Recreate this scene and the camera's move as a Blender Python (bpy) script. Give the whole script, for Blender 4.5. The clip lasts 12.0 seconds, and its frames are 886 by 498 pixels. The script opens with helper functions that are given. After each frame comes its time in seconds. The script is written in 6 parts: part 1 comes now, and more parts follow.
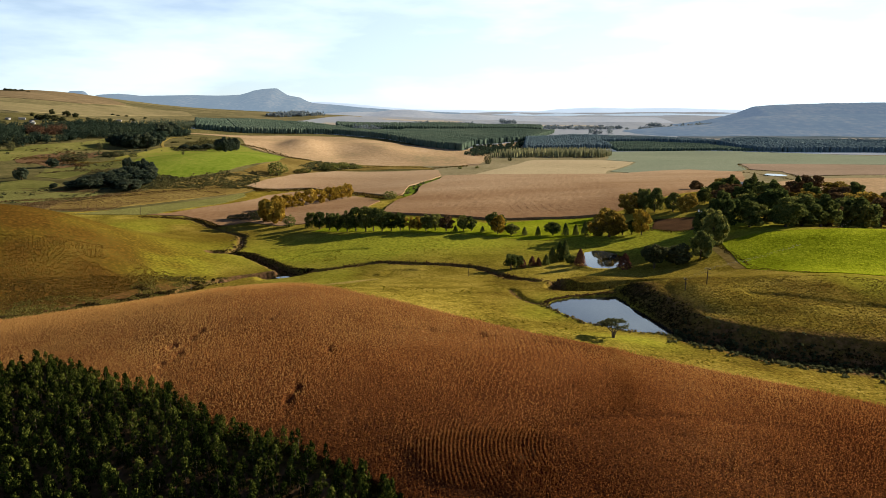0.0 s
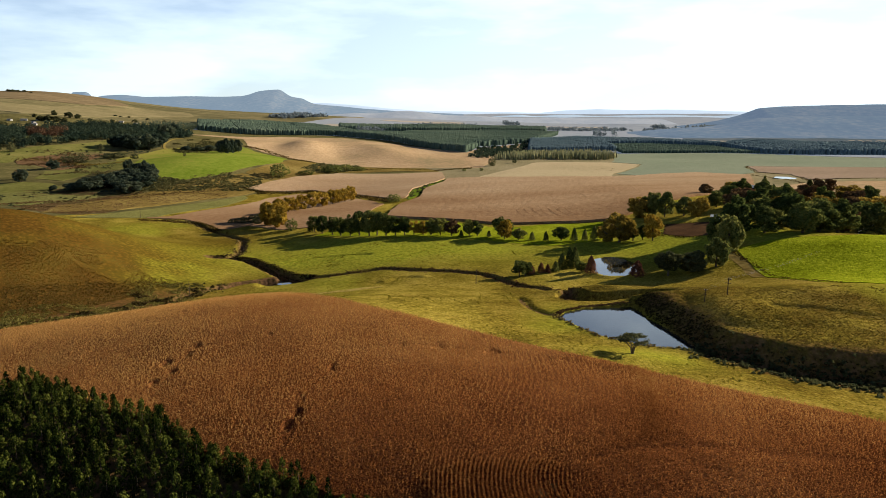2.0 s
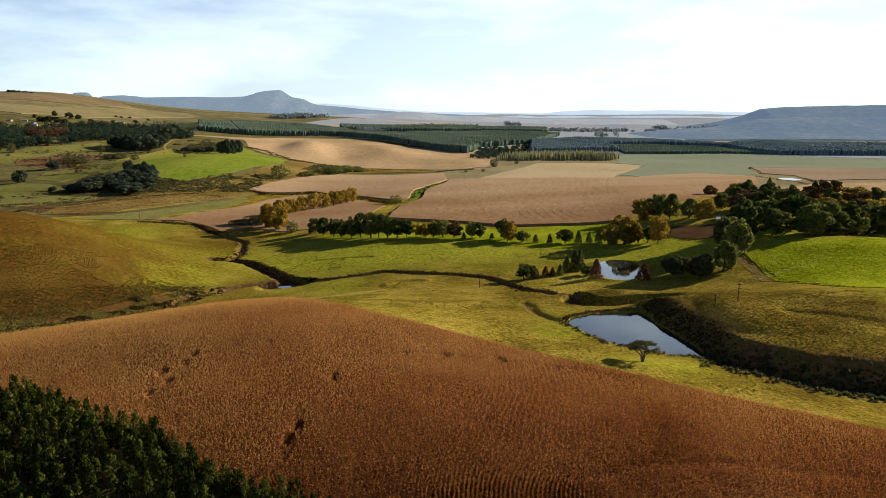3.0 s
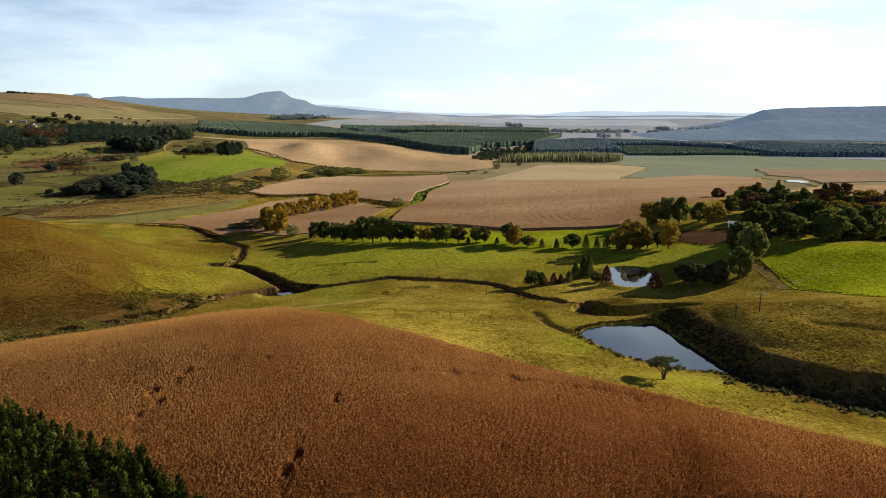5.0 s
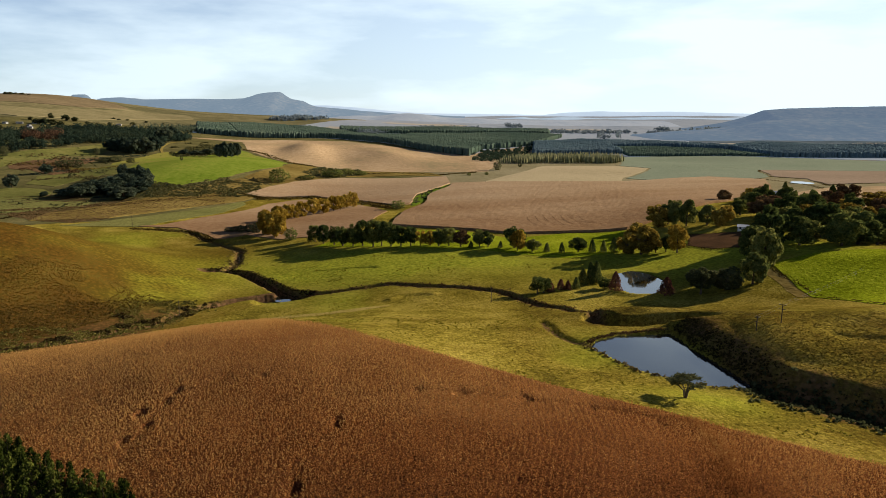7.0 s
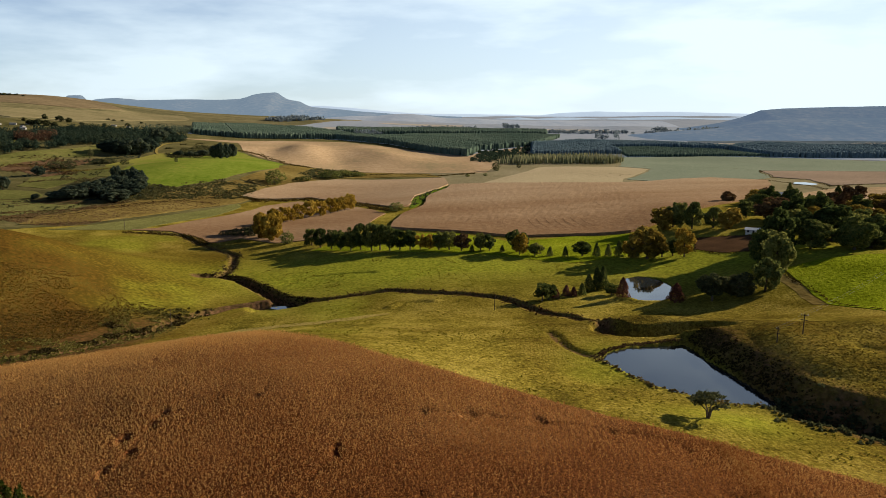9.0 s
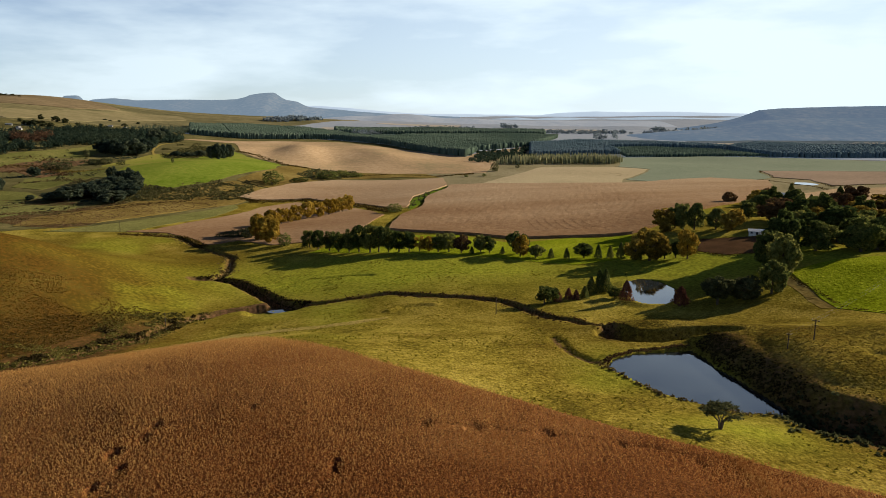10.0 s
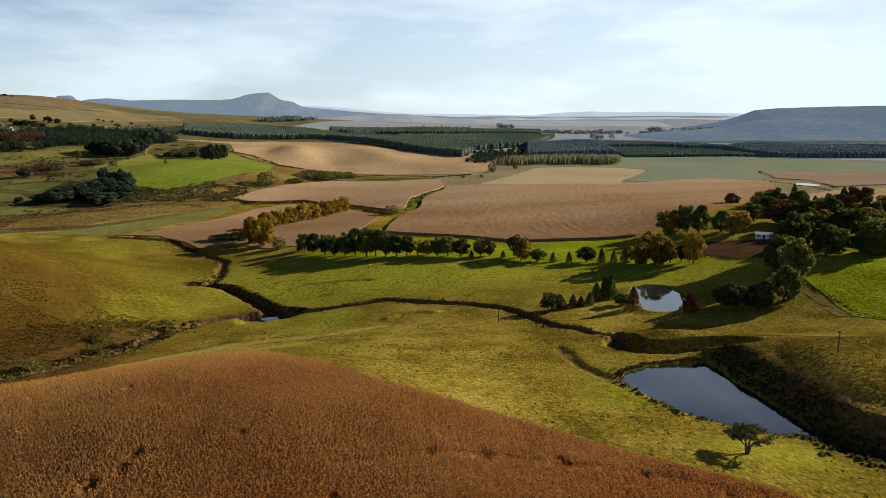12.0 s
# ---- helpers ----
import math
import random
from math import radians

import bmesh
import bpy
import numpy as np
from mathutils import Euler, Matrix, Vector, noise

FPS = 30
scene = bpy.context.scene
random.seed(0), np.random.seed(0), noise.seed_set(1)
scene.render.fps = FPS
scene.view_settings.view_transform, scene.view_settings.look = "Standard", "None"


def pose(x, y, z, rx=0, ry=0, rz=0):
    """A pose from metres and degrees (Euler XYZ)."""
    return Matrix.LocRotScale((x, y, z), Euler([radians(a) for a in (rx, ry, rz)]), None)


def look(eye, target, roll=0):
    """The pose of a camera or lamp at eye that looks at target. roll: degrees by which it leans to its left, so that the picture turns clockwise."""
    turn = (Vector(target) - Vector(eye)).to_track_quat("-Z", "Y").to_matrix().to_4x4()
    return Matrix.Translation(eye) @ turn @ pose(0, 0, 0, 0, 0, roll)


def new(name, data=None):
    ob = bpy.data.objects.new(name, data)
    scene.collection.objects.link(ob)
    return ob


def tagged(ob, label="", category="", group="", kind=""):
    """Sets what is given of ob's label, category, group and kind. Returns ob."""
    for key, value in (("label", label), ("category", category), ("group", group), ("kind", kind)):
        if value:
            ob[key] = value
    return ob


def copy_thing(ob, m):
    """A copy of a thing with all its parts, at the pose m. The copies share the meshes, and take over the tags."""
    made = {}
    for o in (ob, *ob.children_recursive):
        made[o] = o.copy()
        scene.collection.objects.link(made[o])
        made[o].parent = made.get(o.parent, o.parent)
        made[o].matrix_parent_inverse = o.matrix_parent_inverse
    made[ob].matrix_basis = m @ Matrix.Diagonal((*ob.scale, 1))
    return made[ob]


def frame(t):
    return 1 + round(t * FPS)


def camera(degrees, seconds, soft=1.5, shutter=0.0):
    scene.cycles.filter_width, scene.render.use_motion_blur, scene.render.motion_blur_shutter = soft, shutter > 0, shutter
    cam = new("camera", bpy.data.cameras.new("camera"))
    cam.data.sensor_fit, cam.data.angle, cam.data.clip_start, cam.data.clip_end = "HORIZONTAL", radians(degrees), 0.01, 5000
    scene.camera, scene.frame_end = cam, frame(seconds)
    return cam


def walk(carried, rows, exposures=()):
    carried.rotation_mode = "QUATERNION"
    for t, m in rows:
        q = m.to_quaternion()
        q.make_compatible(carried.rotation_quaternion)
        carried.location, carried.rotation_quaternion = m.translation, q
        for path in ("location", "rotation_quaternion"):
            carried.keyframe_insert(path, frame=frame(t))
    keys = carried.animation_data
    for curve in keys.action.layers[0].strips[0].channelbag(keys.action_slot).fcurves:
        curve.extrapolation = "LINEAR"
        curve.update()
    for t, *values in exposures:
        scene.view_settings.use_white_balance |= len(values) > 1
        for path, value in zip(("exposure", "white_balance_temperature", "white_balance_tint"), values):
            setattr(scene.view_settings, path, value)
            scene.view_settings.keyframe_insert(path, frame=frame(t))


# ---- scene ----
cam = camera(66.32, 12.0, 0.75)
PATH = [
    (0, (0.000, 0.000, 67.500), (0.000, 48.939, 57.256), 0.02),
    (1, (-0.852, 5.181, 67.637), (-0.953, 54.130, 57.441), 0.06),
    (2, (-1.750, 10.330, 67.762), (-1.940, 59.288, 57.612), 0.08),
    (3, (-2.685, 15.454, 67.877), (-2.944, 64.421, 57.767), 0.09),
    (4, (-3.646, 20.563, 67.979), (-3.949, 69.537, 57.907), 0.10),
    (5, (-4.624, 25.666, 68.070), (-4.940, 74.646, 58.029), 0.09),
    (6, (-5.611, 30.769, 68.149), (-5.904, 79.755, 58.133), 0.06),
    (7, (-6.595, 35.883, 68.214), (-6.828, 84.873, 58.219), 0.03),
    (8, (-7.567, 41.015, 68.266), (-7.704, 90.009, 58.286), -0.00),
    (9, (-8.518, 46.174, 68.305), (-8.526, 95.170, 58.334), -0.04),
    (10, (-9.439, 51.369, 68.329), (-9.293, 100.366, 58.364), -0.08),
    (11, (-10.319, 56.607, 68.340), (-10.008, 105.604, 58.377), -0.10),
    (12, (-11.149, 61.898, 68.335), (-10.680, 110.893, 58.373), -0.10),
]
EXPOSURE = 1.12
walk(cam, [(t, look(eye, target, roll)) for t, eye, target, roll in PATH], [(0.0, EXPOSURE + 0.12), (12.0, EXPOSURE - 0.25)])

# ---- sky and sun ----
SUN_AZ, SUN_EL = 64.0, 20.5  # degrees right of +y, and above the horizon
world = bpy.data.worlds.new("sky")
scene.world = world
world.use_nodes = True
wn, wl = world.node_tree.nodes, world.node_tree.links
sky = wn.new("ShaderNodeTexSky")
sky.sky_type, sky.sun_disc = "NISHITA", False
sky.sun_elevation, sky.sun_rotation = radians(SUN_EL), radians(SUN_AZ)
sky.air_density, sky.dust_density, sky.ozone_density, sky.altitude = 1.2, 0.1, 2.0, 1400
wco = wn.new("ShaderNodeTexCoord")
wmap = wn.new("ShaderNodeMapping")
wmap.inputs["Scale"].default_value = (1.3, 1.6, 6.0)
wl.new(wco.outputs["Generated"], wmap.inputs["Vector"])
wnoise = wn.new("ShaderNodeTexNoise")
wnoise.inputs["Scale"].default_value, wnoise.inputs["Detail"].default_value, wnoise.inputs["Roughness"].default_value = 1.6, 6.0, 0.55
wl.new(wmap.outputs["Vector"], wnoise.inputs["Vector"])
wramp = wn.new("ShaderNodeMapRange")
wramp.inputs["From Min"].default_value, wramp.inputs["From Max"].default_value = 0.44, 0.62
wramp.inputs["To Min"].default_value, wramp.inputs["To Max"].default_value = 0.0, 0.95
wl.new(wnoise.outputs["Fac"], wramp.inputs["Value"])
wmix = wn.new("ShaderNodeMix")
wmix.data_type = "RGBA"
wmix.inputs["B"].default_value = (9.3, 10.9, 11.8, 1)
wtint = wn.new("ShaderNodeVectorMath")
wtint.operation = "MULTIPLY"
wtint.inputs[1].default_value = (0.61, 0.77, 1.12)
wl.new(sky.outputs["Color"], wtint.inputs[0])
wup = wn.new("ShaderNodeSeparateXYZ")
wl.new(wco.outputs["Generated"], wup.inputs["Vector"])
wdeep = wn.new("ShaderNodeMapRange")
wdeep.inputs["From Min"].default_value, wdeep.inputs["From Max"].default_value = 0.15, 0.45
wdeep.inputs["To Min"].default_value, wdeep.inputs["To Max"].default_value = 1.0, 0.5
wl.new(wup.outputs["Z"], wdeep.inputs["Value"])
wscale = wn.new("ShaderNodeVectorMath")
wscale.operation = "SCALE"
wl.new(wtint.outputs["Vector"], wscale.inputs[0])
wl.new(wdeep.outputs["Result"], wscale.inputs["Scale"])
wl.new(wscale.outputs["Vector"], wmix.inputs["A"])
# white haze lies thick at the horizon and thins towards the zenith
wsep = wn.new("ShaderNodeSeparateXYZ")
wl.new(wco.outputs["Generated"], wsep.inputs["Vector"])
whaze = wn.new("ShaderNodeMapRange")
whaze.interpolation_type = "SMOOTHERSTEP"
whaze.inputs["From Min"].default_value, whaze.inputs["From Max"].default_value = -0.02, 0.55
whaze.inputs["To Min"].default_value, whaze.inputs["To Max"].default_value = 0.86, 0.0
wl.new(wsep.outputs["Z"], whaze.inputs["Value"])
# and thicker towards the sun than away from it
wdot = wn.new("ShaderNodeVectorMath")
wdot.operation = "DOT_PRODUCT"
wdot.inputs[1].default_value = (math.sin(radians(SUN_AZ)), math.cos(radians(SUN_AZ)), 0)
wl.new(wco.outputs["Generated"], wdot.inputs[0])
wside = wn.new("ShaderNodeMapRange")
wside.inputs["From Min"].default_value, wside.inputs["From Max"].default_value = -0.7, 0.72
wside.inputs["To Min"].default_value, wside.inputs["To Max"].default_value = -0.04, 1.0
wl.new(wdot.outputs["Value"], wside.inputs["Value"])
wthick = wn.new("ShaderNodeMath")
wthick.operation = "MULTIPLY"
wl.new(wside.outputs["Result"], wthick.inputs[1])
wmax = wn.new("ShaderNodeMath")
wmax.operation = "MULTIPLY_ADD"
wmax.use_clamp = True
wover = wn.new("ShaderNodeMapRange")
wover.inputs["From Min"].default_value, wover.inputs["From Max"].default_value = 0.34, 0.62
wover.inputs["To Min"].default_value, wover.inputs["To Max"].default_value = 1.0, 0.12
wl.new(wsep.outputs["Z"], wover.inputs["Value"])
wcloud = wn.new("ShaderNodeMath")
wcloud.operation = "MULTIPLY"
wl.new(wramp.outputs["Result"], wcloud.inputs[0])
wl.new(wover.outputs["Result"], wcloud.inputs[1])
wl.new(wcloud.outputs[0], wmax.inputs[0])
wmax.inputs[1].default_value = 0.44
wl.new(whaze.outputs["Result"], wthick.inputs[0])
wl.new(wthick.outputs[0], wmax.inputs[2])
wl.new(wmax.outputs[0], wmix.inputs["Factor"])
wl.new(wmix.outputs["Result"], wn["Background"].inputs["Color"])
wn["Background"].inputs["Strength"].default_value = 0.050

sun = new("sun", bpy.data.lights.new("sun", "SUN"))
sun.data.energy, sun.data.angle, sun.data.color = 5.0, radians(0.6), (0.99, 0.87, 0.66)
sd = Vector((math.sin(radians(SUN_AZ)) * math.cos(radians(SUN_EL)), math.cos(radians(SUN_AZ)) * math.cos(radians(SUN_EL)), math.sin(radians(SUN_EL))))
sun.matrix_world = Matrix.Translation((300, 300, 400)) @ (-sd).to_track_quat("-Z", "Y").to_matrix().to_4x4()


# ---- materials ----
def material(name, cols, scale=1.0, fine=8.0, rough=0.9, bump=0.0, bump_scale=None, island=0.0, per_object=0.0, translucent=0.0, stretch=(1, 1, 1), spec=0.0, speck=0.0, drift=None, grit=1.0, span=0.18):
    """Two noises, coarse (scale) and fine (scale * fine), over a ramp of colours, with bump and variation per piece."""
    m = bpy.data.materials.new(name)
    m.use_nodes = True
    n, l = m.node_tree.nodes, m.node_tree.links
    bs = n["Principled BSDF"]
    bs.inputs["Roughness"].default_value = rough
    bs.inputs["Specular IOR Level"].default_value = spec
    co = n.new("ShaderNodeNewGeometry")
    mp = n.new("ShaderNodeMapping")
    mp.inputs["Scale"].default_value = stretch
    l.new(co.outputs["Position"], mp.inputs["Vector"])
    a, b = n.new("ShaderNodeTexNoise"), n.new("ShaderNodeTexNoise")
    for t, s in ((a, scale), (b, scale * fine)):
        t.inputs["Scale"].default_value, t.inputs["Detail"].default_value = s, 5.0
        l.new(mp.outputs["Vector"], t.inputs["Vector"])
    mixn = n.new("ShaderNodeMath")
    mixn.operation = "MULTIPLY_ADD"
    mixn.inputs[1].default_value = 0.55
    l.new(a.outputs["Fac"], mixn.inputs[0])
    half = n.new("ShaderNodeMath")
    half.operation = "MULTIPLY"
    half.inputs[1].default_value = 0.45
    l.new(b.outputs["Fac"], half.inputs[0])
    l.new(half.outputs[0], mixn.inputs[2])
    last = mixn.outputs[0]
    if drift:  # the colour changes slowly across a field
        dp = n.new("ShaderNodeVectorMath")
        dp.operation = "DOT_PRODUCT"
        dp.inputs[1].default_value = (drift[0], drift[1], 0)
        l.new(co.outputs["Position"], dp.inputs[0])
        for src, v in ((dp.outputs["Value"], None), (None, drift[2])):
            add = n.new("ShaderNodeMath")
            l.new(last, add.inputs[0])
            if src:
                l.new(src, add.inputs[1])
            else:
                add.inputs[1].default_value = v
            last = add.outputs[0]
    for amount, kind in ((island, "island"), (per_object, "object")):
        if amount:
            src = co.outputs["Random Per Island"] if kind == "island" else n.new("ShaderNodeObjectInfo").outputs["Random"]
            mr = n.new("ShaderNodeMapRange")
            mr.inputs["To Min"].default_value, mr.inputs["To Max"].default_value = -amount, amount
            l.new(src, mr.inputs["Value"])
            add = n.new("ShaderNodeMath")
            l.new(last, add.inputs[0])
            l.new(mr.outputs["Result"], add.inputs[1])
            last = add.outputs[0]
    ramp = n.new("ShaderNodeValToRGB")
    el = ramp.color_ramp.elements
    lo, hi = 0.5 - span, 0.5 + span
    while len(el) < len(cols):
        el.new(0.5)
    for k, c in enumerate(cols):
        el[k].position = lo + (hi - lo) * k / (len(cols) - 1)
        el[k].color = (*c, 1)
    l.new(last, ramp.inputs["Fac"])
    colour = ramp.outputs["Color"]
    if speck:
        c = n.new("ShaderNodeTexNoise")
        c.inputs["Scale"].default_value, c.inputs["Detail"].default_value, c.inputs["Roughness"].default_value = speck, 3.0, 0.65
        l.new(co.outputs["Position"], c.inputs["Vector"])
        sr = n.new("ShaderNodeMapRange")
        sr.inputs["From Min"].default_value, sr.inputs["From Max"].default_value = 0.3, 0.7
        sr.inputs["To Min"].default_value, sr.inputs["To Max"].default_value = 1 - 0.65 * grit, 1 + 0.55 * grit
        l.new(c.outputs["Fac"], sr.inputs["Value"])
        sm = n.new("ShaderNodeVectorMath")
        sm.operation = "SCALE"
        l.new(colour, sm.inputs[0])
        l.new(sr.outputs["Result"], sm.inputs["Scale"])
        colour = sm.outputs["Vector"]
    l.new(colour, bs.inputs["Base Color"])
    if bump:
        bp = n.new("ShaderNodeBump")
        bp.inputs["Strength"].default_value, bp.inputs["Distance"].default_value = 1.0, bump
        src = b
        if bump_scale:
            src = n.new("ShaderNodeTexNoise")
            src.inputs["Scale"].default_value, src.inputs["Detail"].default_value = bump_scale, 4.0
            l.new(mp.outputs["Vector"], src.inputs["Vector"])
        l.new(src.outputs["Fac"], bp.inputs["Height"])
        l.new(bp.outputs["Normal"], bs.inputs["Normal"])
    if translucent:
        tr = n.new("ShaderNodeBsdfTranslucent")
        l.new(ramp.outputs["Color"], tr.inputs["Color"])
        ms = n.new("ShaderNodeMixShader")
        ms.inputs[0].default_value = translucent
        l.new(bs.outputs[0], ms.inputs[1])
        l.new(tr.outputs[0], ms.inputs[2])
        l.new(ms.outputs[0], n["Material Output"].inputs["Surface"])
    return m


def ground_material():
    """Grass mixed by the sheet's cover: r dry grass, g lush grass, b bare earth; r and b also hold painted shade."""
    m = material("grassland", [(0.086, 0.068, 0.011), (0.184, 0.143, 0.021), (0.285, 0.217, 0.043)], scale=0.05, fine=14, span=0.11, bump=0.38, bump_scale=1.3, speck=1.5)
    n, l = m.node_tree.nodes, m.node_tree.links
    bs = n["Principled BSDF"]
    base = bs.inputs["Base Color"].links[0].from_socket
    at = n.new("ShaderNodeAttribute")
    at.attribute_name = "cover"
    sep = n.new("ShaderNodeSeparateColor")
    l.new(at.outputs["Color"], sep.inputs["Color"])
    nz = n.new("ShaderNodeTexNoise")
    nz.inputs["Scale"].default_value, nz.inputs["Detail"].default_value = 0.6, 6.0
    geo = n.new("ShaderNodeNewGeometry")
    l.new(geo.outputs["Position"], nz.inputs["Vector"])
    for chan, (dark, light) in (("Red", ((0.032, 0.016, 0.004), (0.092, 0.047, 0.009))), ("Green", ((0.120, 0.132, 0.012), (0.255, 0.252, 0.026))), ("Blue", ((0.040, 0.024, 0.012), (0.145, 0.080, 0.040)))):
        cr = n.new("ShaderNodeValToRGB")
        cr.color_ramp.elements[0].position, cr.color_ramp.elements[1].position = 0.35, 0.65
        cr.color_ramp.elements[0].color, cr.color_ramp.elements[1].color = (*dark, 1), (*light, 1)
        l.new(nz.outputs["Fac"], cr.inputs["Fac"])
        jit = n.new("ShaderNodeMath")
        jit.operation = "MULTIPLY_ADD"
        jit.inputs[1].default_value = 0.9
        jit.inputs[2].default_value = -0.45
        l.new(nz.outputs["Fac"], jit.inputs[0])
        amt = n.new("ShaderNodeMath")
        l.new(sep.outputs[chan], amt.inputs[0])
        gate = n.new("ShaderNodeMath")
        gate.operation = "MULTIPLY"
        l.new(jit.outputs[0], gate.inputs[0])
        l.new(sep.outputs[chan], gate.inputs[1])
        l.new(gate.outputs[0], amt.inputs[1])
        amt.use_clamp = True
        mx = n.new("ShaderNodeMix")
        mx.data_type = "RGBA"
        l.new(amt.outputs[0], mx.inputs["Factor"])
        l.new(base, mx.inputs["A"])
        l.new(cr.outputs["Color"], mx.inputs["B"])
        base = mx.outputs["Result"]
    l.new(base, bs.inputs["Base Color"])
    return m


M_GROUND = ground_material()
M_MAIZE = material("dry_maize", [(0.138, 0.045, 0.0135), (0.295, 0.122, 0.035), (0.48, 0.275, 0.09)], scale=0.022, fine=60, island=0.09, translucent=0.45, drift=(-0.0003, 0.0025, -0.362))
# maize colour darkened to paint the shaded gaps between plants
M_CANOPY = material("maize_leaves_gap_shade", [(0.065, 0.020, 0.007), (0.140, 0.052, 0.018), (0.25, 0.120, 0.042)], scale=0.03, fine=70, bump=0.5, bump_scale=3.5, speck=3.0, drift=(-0.0003, 0.0025, -0.362))
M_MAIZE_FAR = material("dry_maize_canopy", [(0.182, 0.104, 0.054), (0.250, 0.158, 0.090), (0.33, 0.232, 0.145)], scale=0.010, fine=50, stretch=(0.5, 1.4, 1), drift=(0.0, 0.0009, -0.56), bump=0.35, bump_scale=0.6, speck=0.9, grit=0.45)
M_STUBBLE = material("cut_tan_grass", [(0.222, 0.175, 0.098), (0.325, 0.222, 0.128), (0.415, 0.295, 0.182)], scale=0.0075, fine=14, bump=0.4, bump_scale=0.3, speck=0.7, stretch=(1.5, 0.7, 1), grit=0.45)
M_PALE = material("pale_stubble", [(0.30, 0.24, 0.145), (0.39, 0.315, 0.195)], scale=0.01, fine=20, bump=0.3, bump_scale=0.3, speck=0.7, grit=0.45)
M_GREYGREEN = material("greyish_green_crop", [(0.150, 0.175, 0.122), (0.205, 0.225, 0.162)], scale=0.008, fine=25, bump=0.3, bump_scale=0.3, speck=0.6, grit=0.45)
M_LUSH = material("bright_green_pasture", [(0.085, 0.100, 0.004), (0.175, 0.20, 0.010), (0.28, 0.29, 0.022)], scale=0.03, fine=18, bump=0.4, bump_scale=0.9, speck=1.6)
M_RYE = material("bright_green_crop", [(0.095, 0.135, 0.014), (0.155, 0.185, 0.026), (0.225, 0.200, 0.045)], scale=0.012, fine=16, drift=(-0.0010, 0.0, -0.33), grit=0.5, bump=0.3, bump_scale=0.4, speck=0.9)
M_STRIP = material("dull_green_grass", [(0.095, 0.098, 0.030), (0.165, 0.152, 0.050)], scale=0.02, fine=16, bump=0.3, bump_scale=0.5, speck=0.9)
M_SOIL = material("dark_bare_soil", [(0.045, 0.026, 0.014), (0.10, 0.055, 0.028)], scale=0.1, fine=12, bump=0.2, bump_scale=1.0)
M_PATH = material("pale_worn_track", [(0.185, 0.142, 0.034), (0.30, 0.225, 0.070)], scale=0.2, fine=10, bump=0.1, bump_scale=1.0, speck=1.5)
M_SCRUB = material("dark_brown_rank_grass", [(0.045, 0.028, 0.008), (0.088, 0.058, 0.015), (0.16, 0.108, 0.028)], scale=0.06, fine=12, island=0.16, translucent=0.15)
M_PINE = material("young_pine_needles", [(0.006, 0.010, 0.002), (0.021, 0.030, 0.005), (0.074, 0.082, 0.015)], scale=0.15, fine=14, island=0.16, per_object=0.16, translucent=0.1)
M_LEAF = material("green_leaves", [(0.037, 0.051, 0.015), (0.086, 0.102, 0.027), (0.19, 0.182, 0.048)], scale=0.08, fine=14, island=0.12, per_object=0.16, translucent=0.42)
M_OLIVE = material("olive_yellow_leaves", [(0.115, 0.080, 0.015), (0.245, 0.165, 0.028), (0.38, 0.262, 0.052)], scale=0.08, fine=14, island=0.16, per_object=0.16, translucent=0.42)
M_GOLD = material("golden_autumn_leaves", [(0.15, 0.092, 0.012), (0.28, 0.178, 0.024), (0.40, 0.268, 0.046)], scale=0.08, fine=14, island=0.14, per_object=0.12, translucent=0.35)
M_COOL = material("cool_dark_green_leaves", [(0.022, 0.036, 0.028), (0.046, 0.062, 0.042), (0.085, 0.098, 0.060)], scale=0.08, fine=14, island=0.12, per_object=0.14, translucent=0.4)
M_DEEPRED = material("deep_red_leaves", [(0.065, 0.026, 0.018), (0.115, 0.048, 0.030), (0.18, 0.085, 0.048)], scale=0.08, fine=14, island=0.14, per_object=0.12, translucent=0.25)
M_RUST = material("rust_brown_leaves", [(0.062, 0.036, 0.018), (0.108, 0.063, 0.029), (0.175, 0.105, 0.045)], scale=0.08, fine=14, island=0.14, per_object=0.12, translucent=0.25)
M_BUSH = material("dull_green_scrub", [(0.034, 0.040, 0.019), (0.066, 0.070, 0.030), (0.115, 0.108, 0.044)], scale=0.08, fine=14, island=0.13, per_object=0.12, translucent=0.35)
M_WOOD_FAR = material("plantation_canopy", [(0.048, 0.073, 0.056), (0.074, 0.102, 0.074), (0.104, 0.130, 0.092)], scale=0.008, fine=14, island=0.05)
M_BARK = material("grey_brown_bark", [(0.06, 0.045, 0.032), (0.13, 0.10, 0.075)], scale=1.5, fine=6, bump=0.03)
M_REED = material("dry_reeds", [(0.09, 0.065, 0.022), (0.17, 0.12, 0.045)], scale=0.4, fine=8, island=0.15, translucent=0.2)
M_POLE = material("weathered_pole_wood", [(0.05, 0.04, 0.032), (0.10, 0.08, 0.06)], scale=2.0, fine=6, bump=0.01)
M_WALL = material("white_plaster", [(0.62, 0.60, 0.56), (0.80, 0.78, 0.74)], scale=0.8, fine=8)
M_ROOF = material("grey_sheet_roof", [(0.28, 0.29, 0.31), (0.42, 0.43, 0.45)], scale=0.6, fine=8, rough=0.5)
M_DARK = material("dark_opening", [(0.02, 0.02, 0.02), (0.04, 0.04, 0.045)], scale=1.0, fine=6, rough=0.4)
M_METAL = material("galvanised_wire", [(0.25, 0.25, 0.25), (0.38, 0.38, 0.37)], scale=3.0, fine=6, rough=0.45)
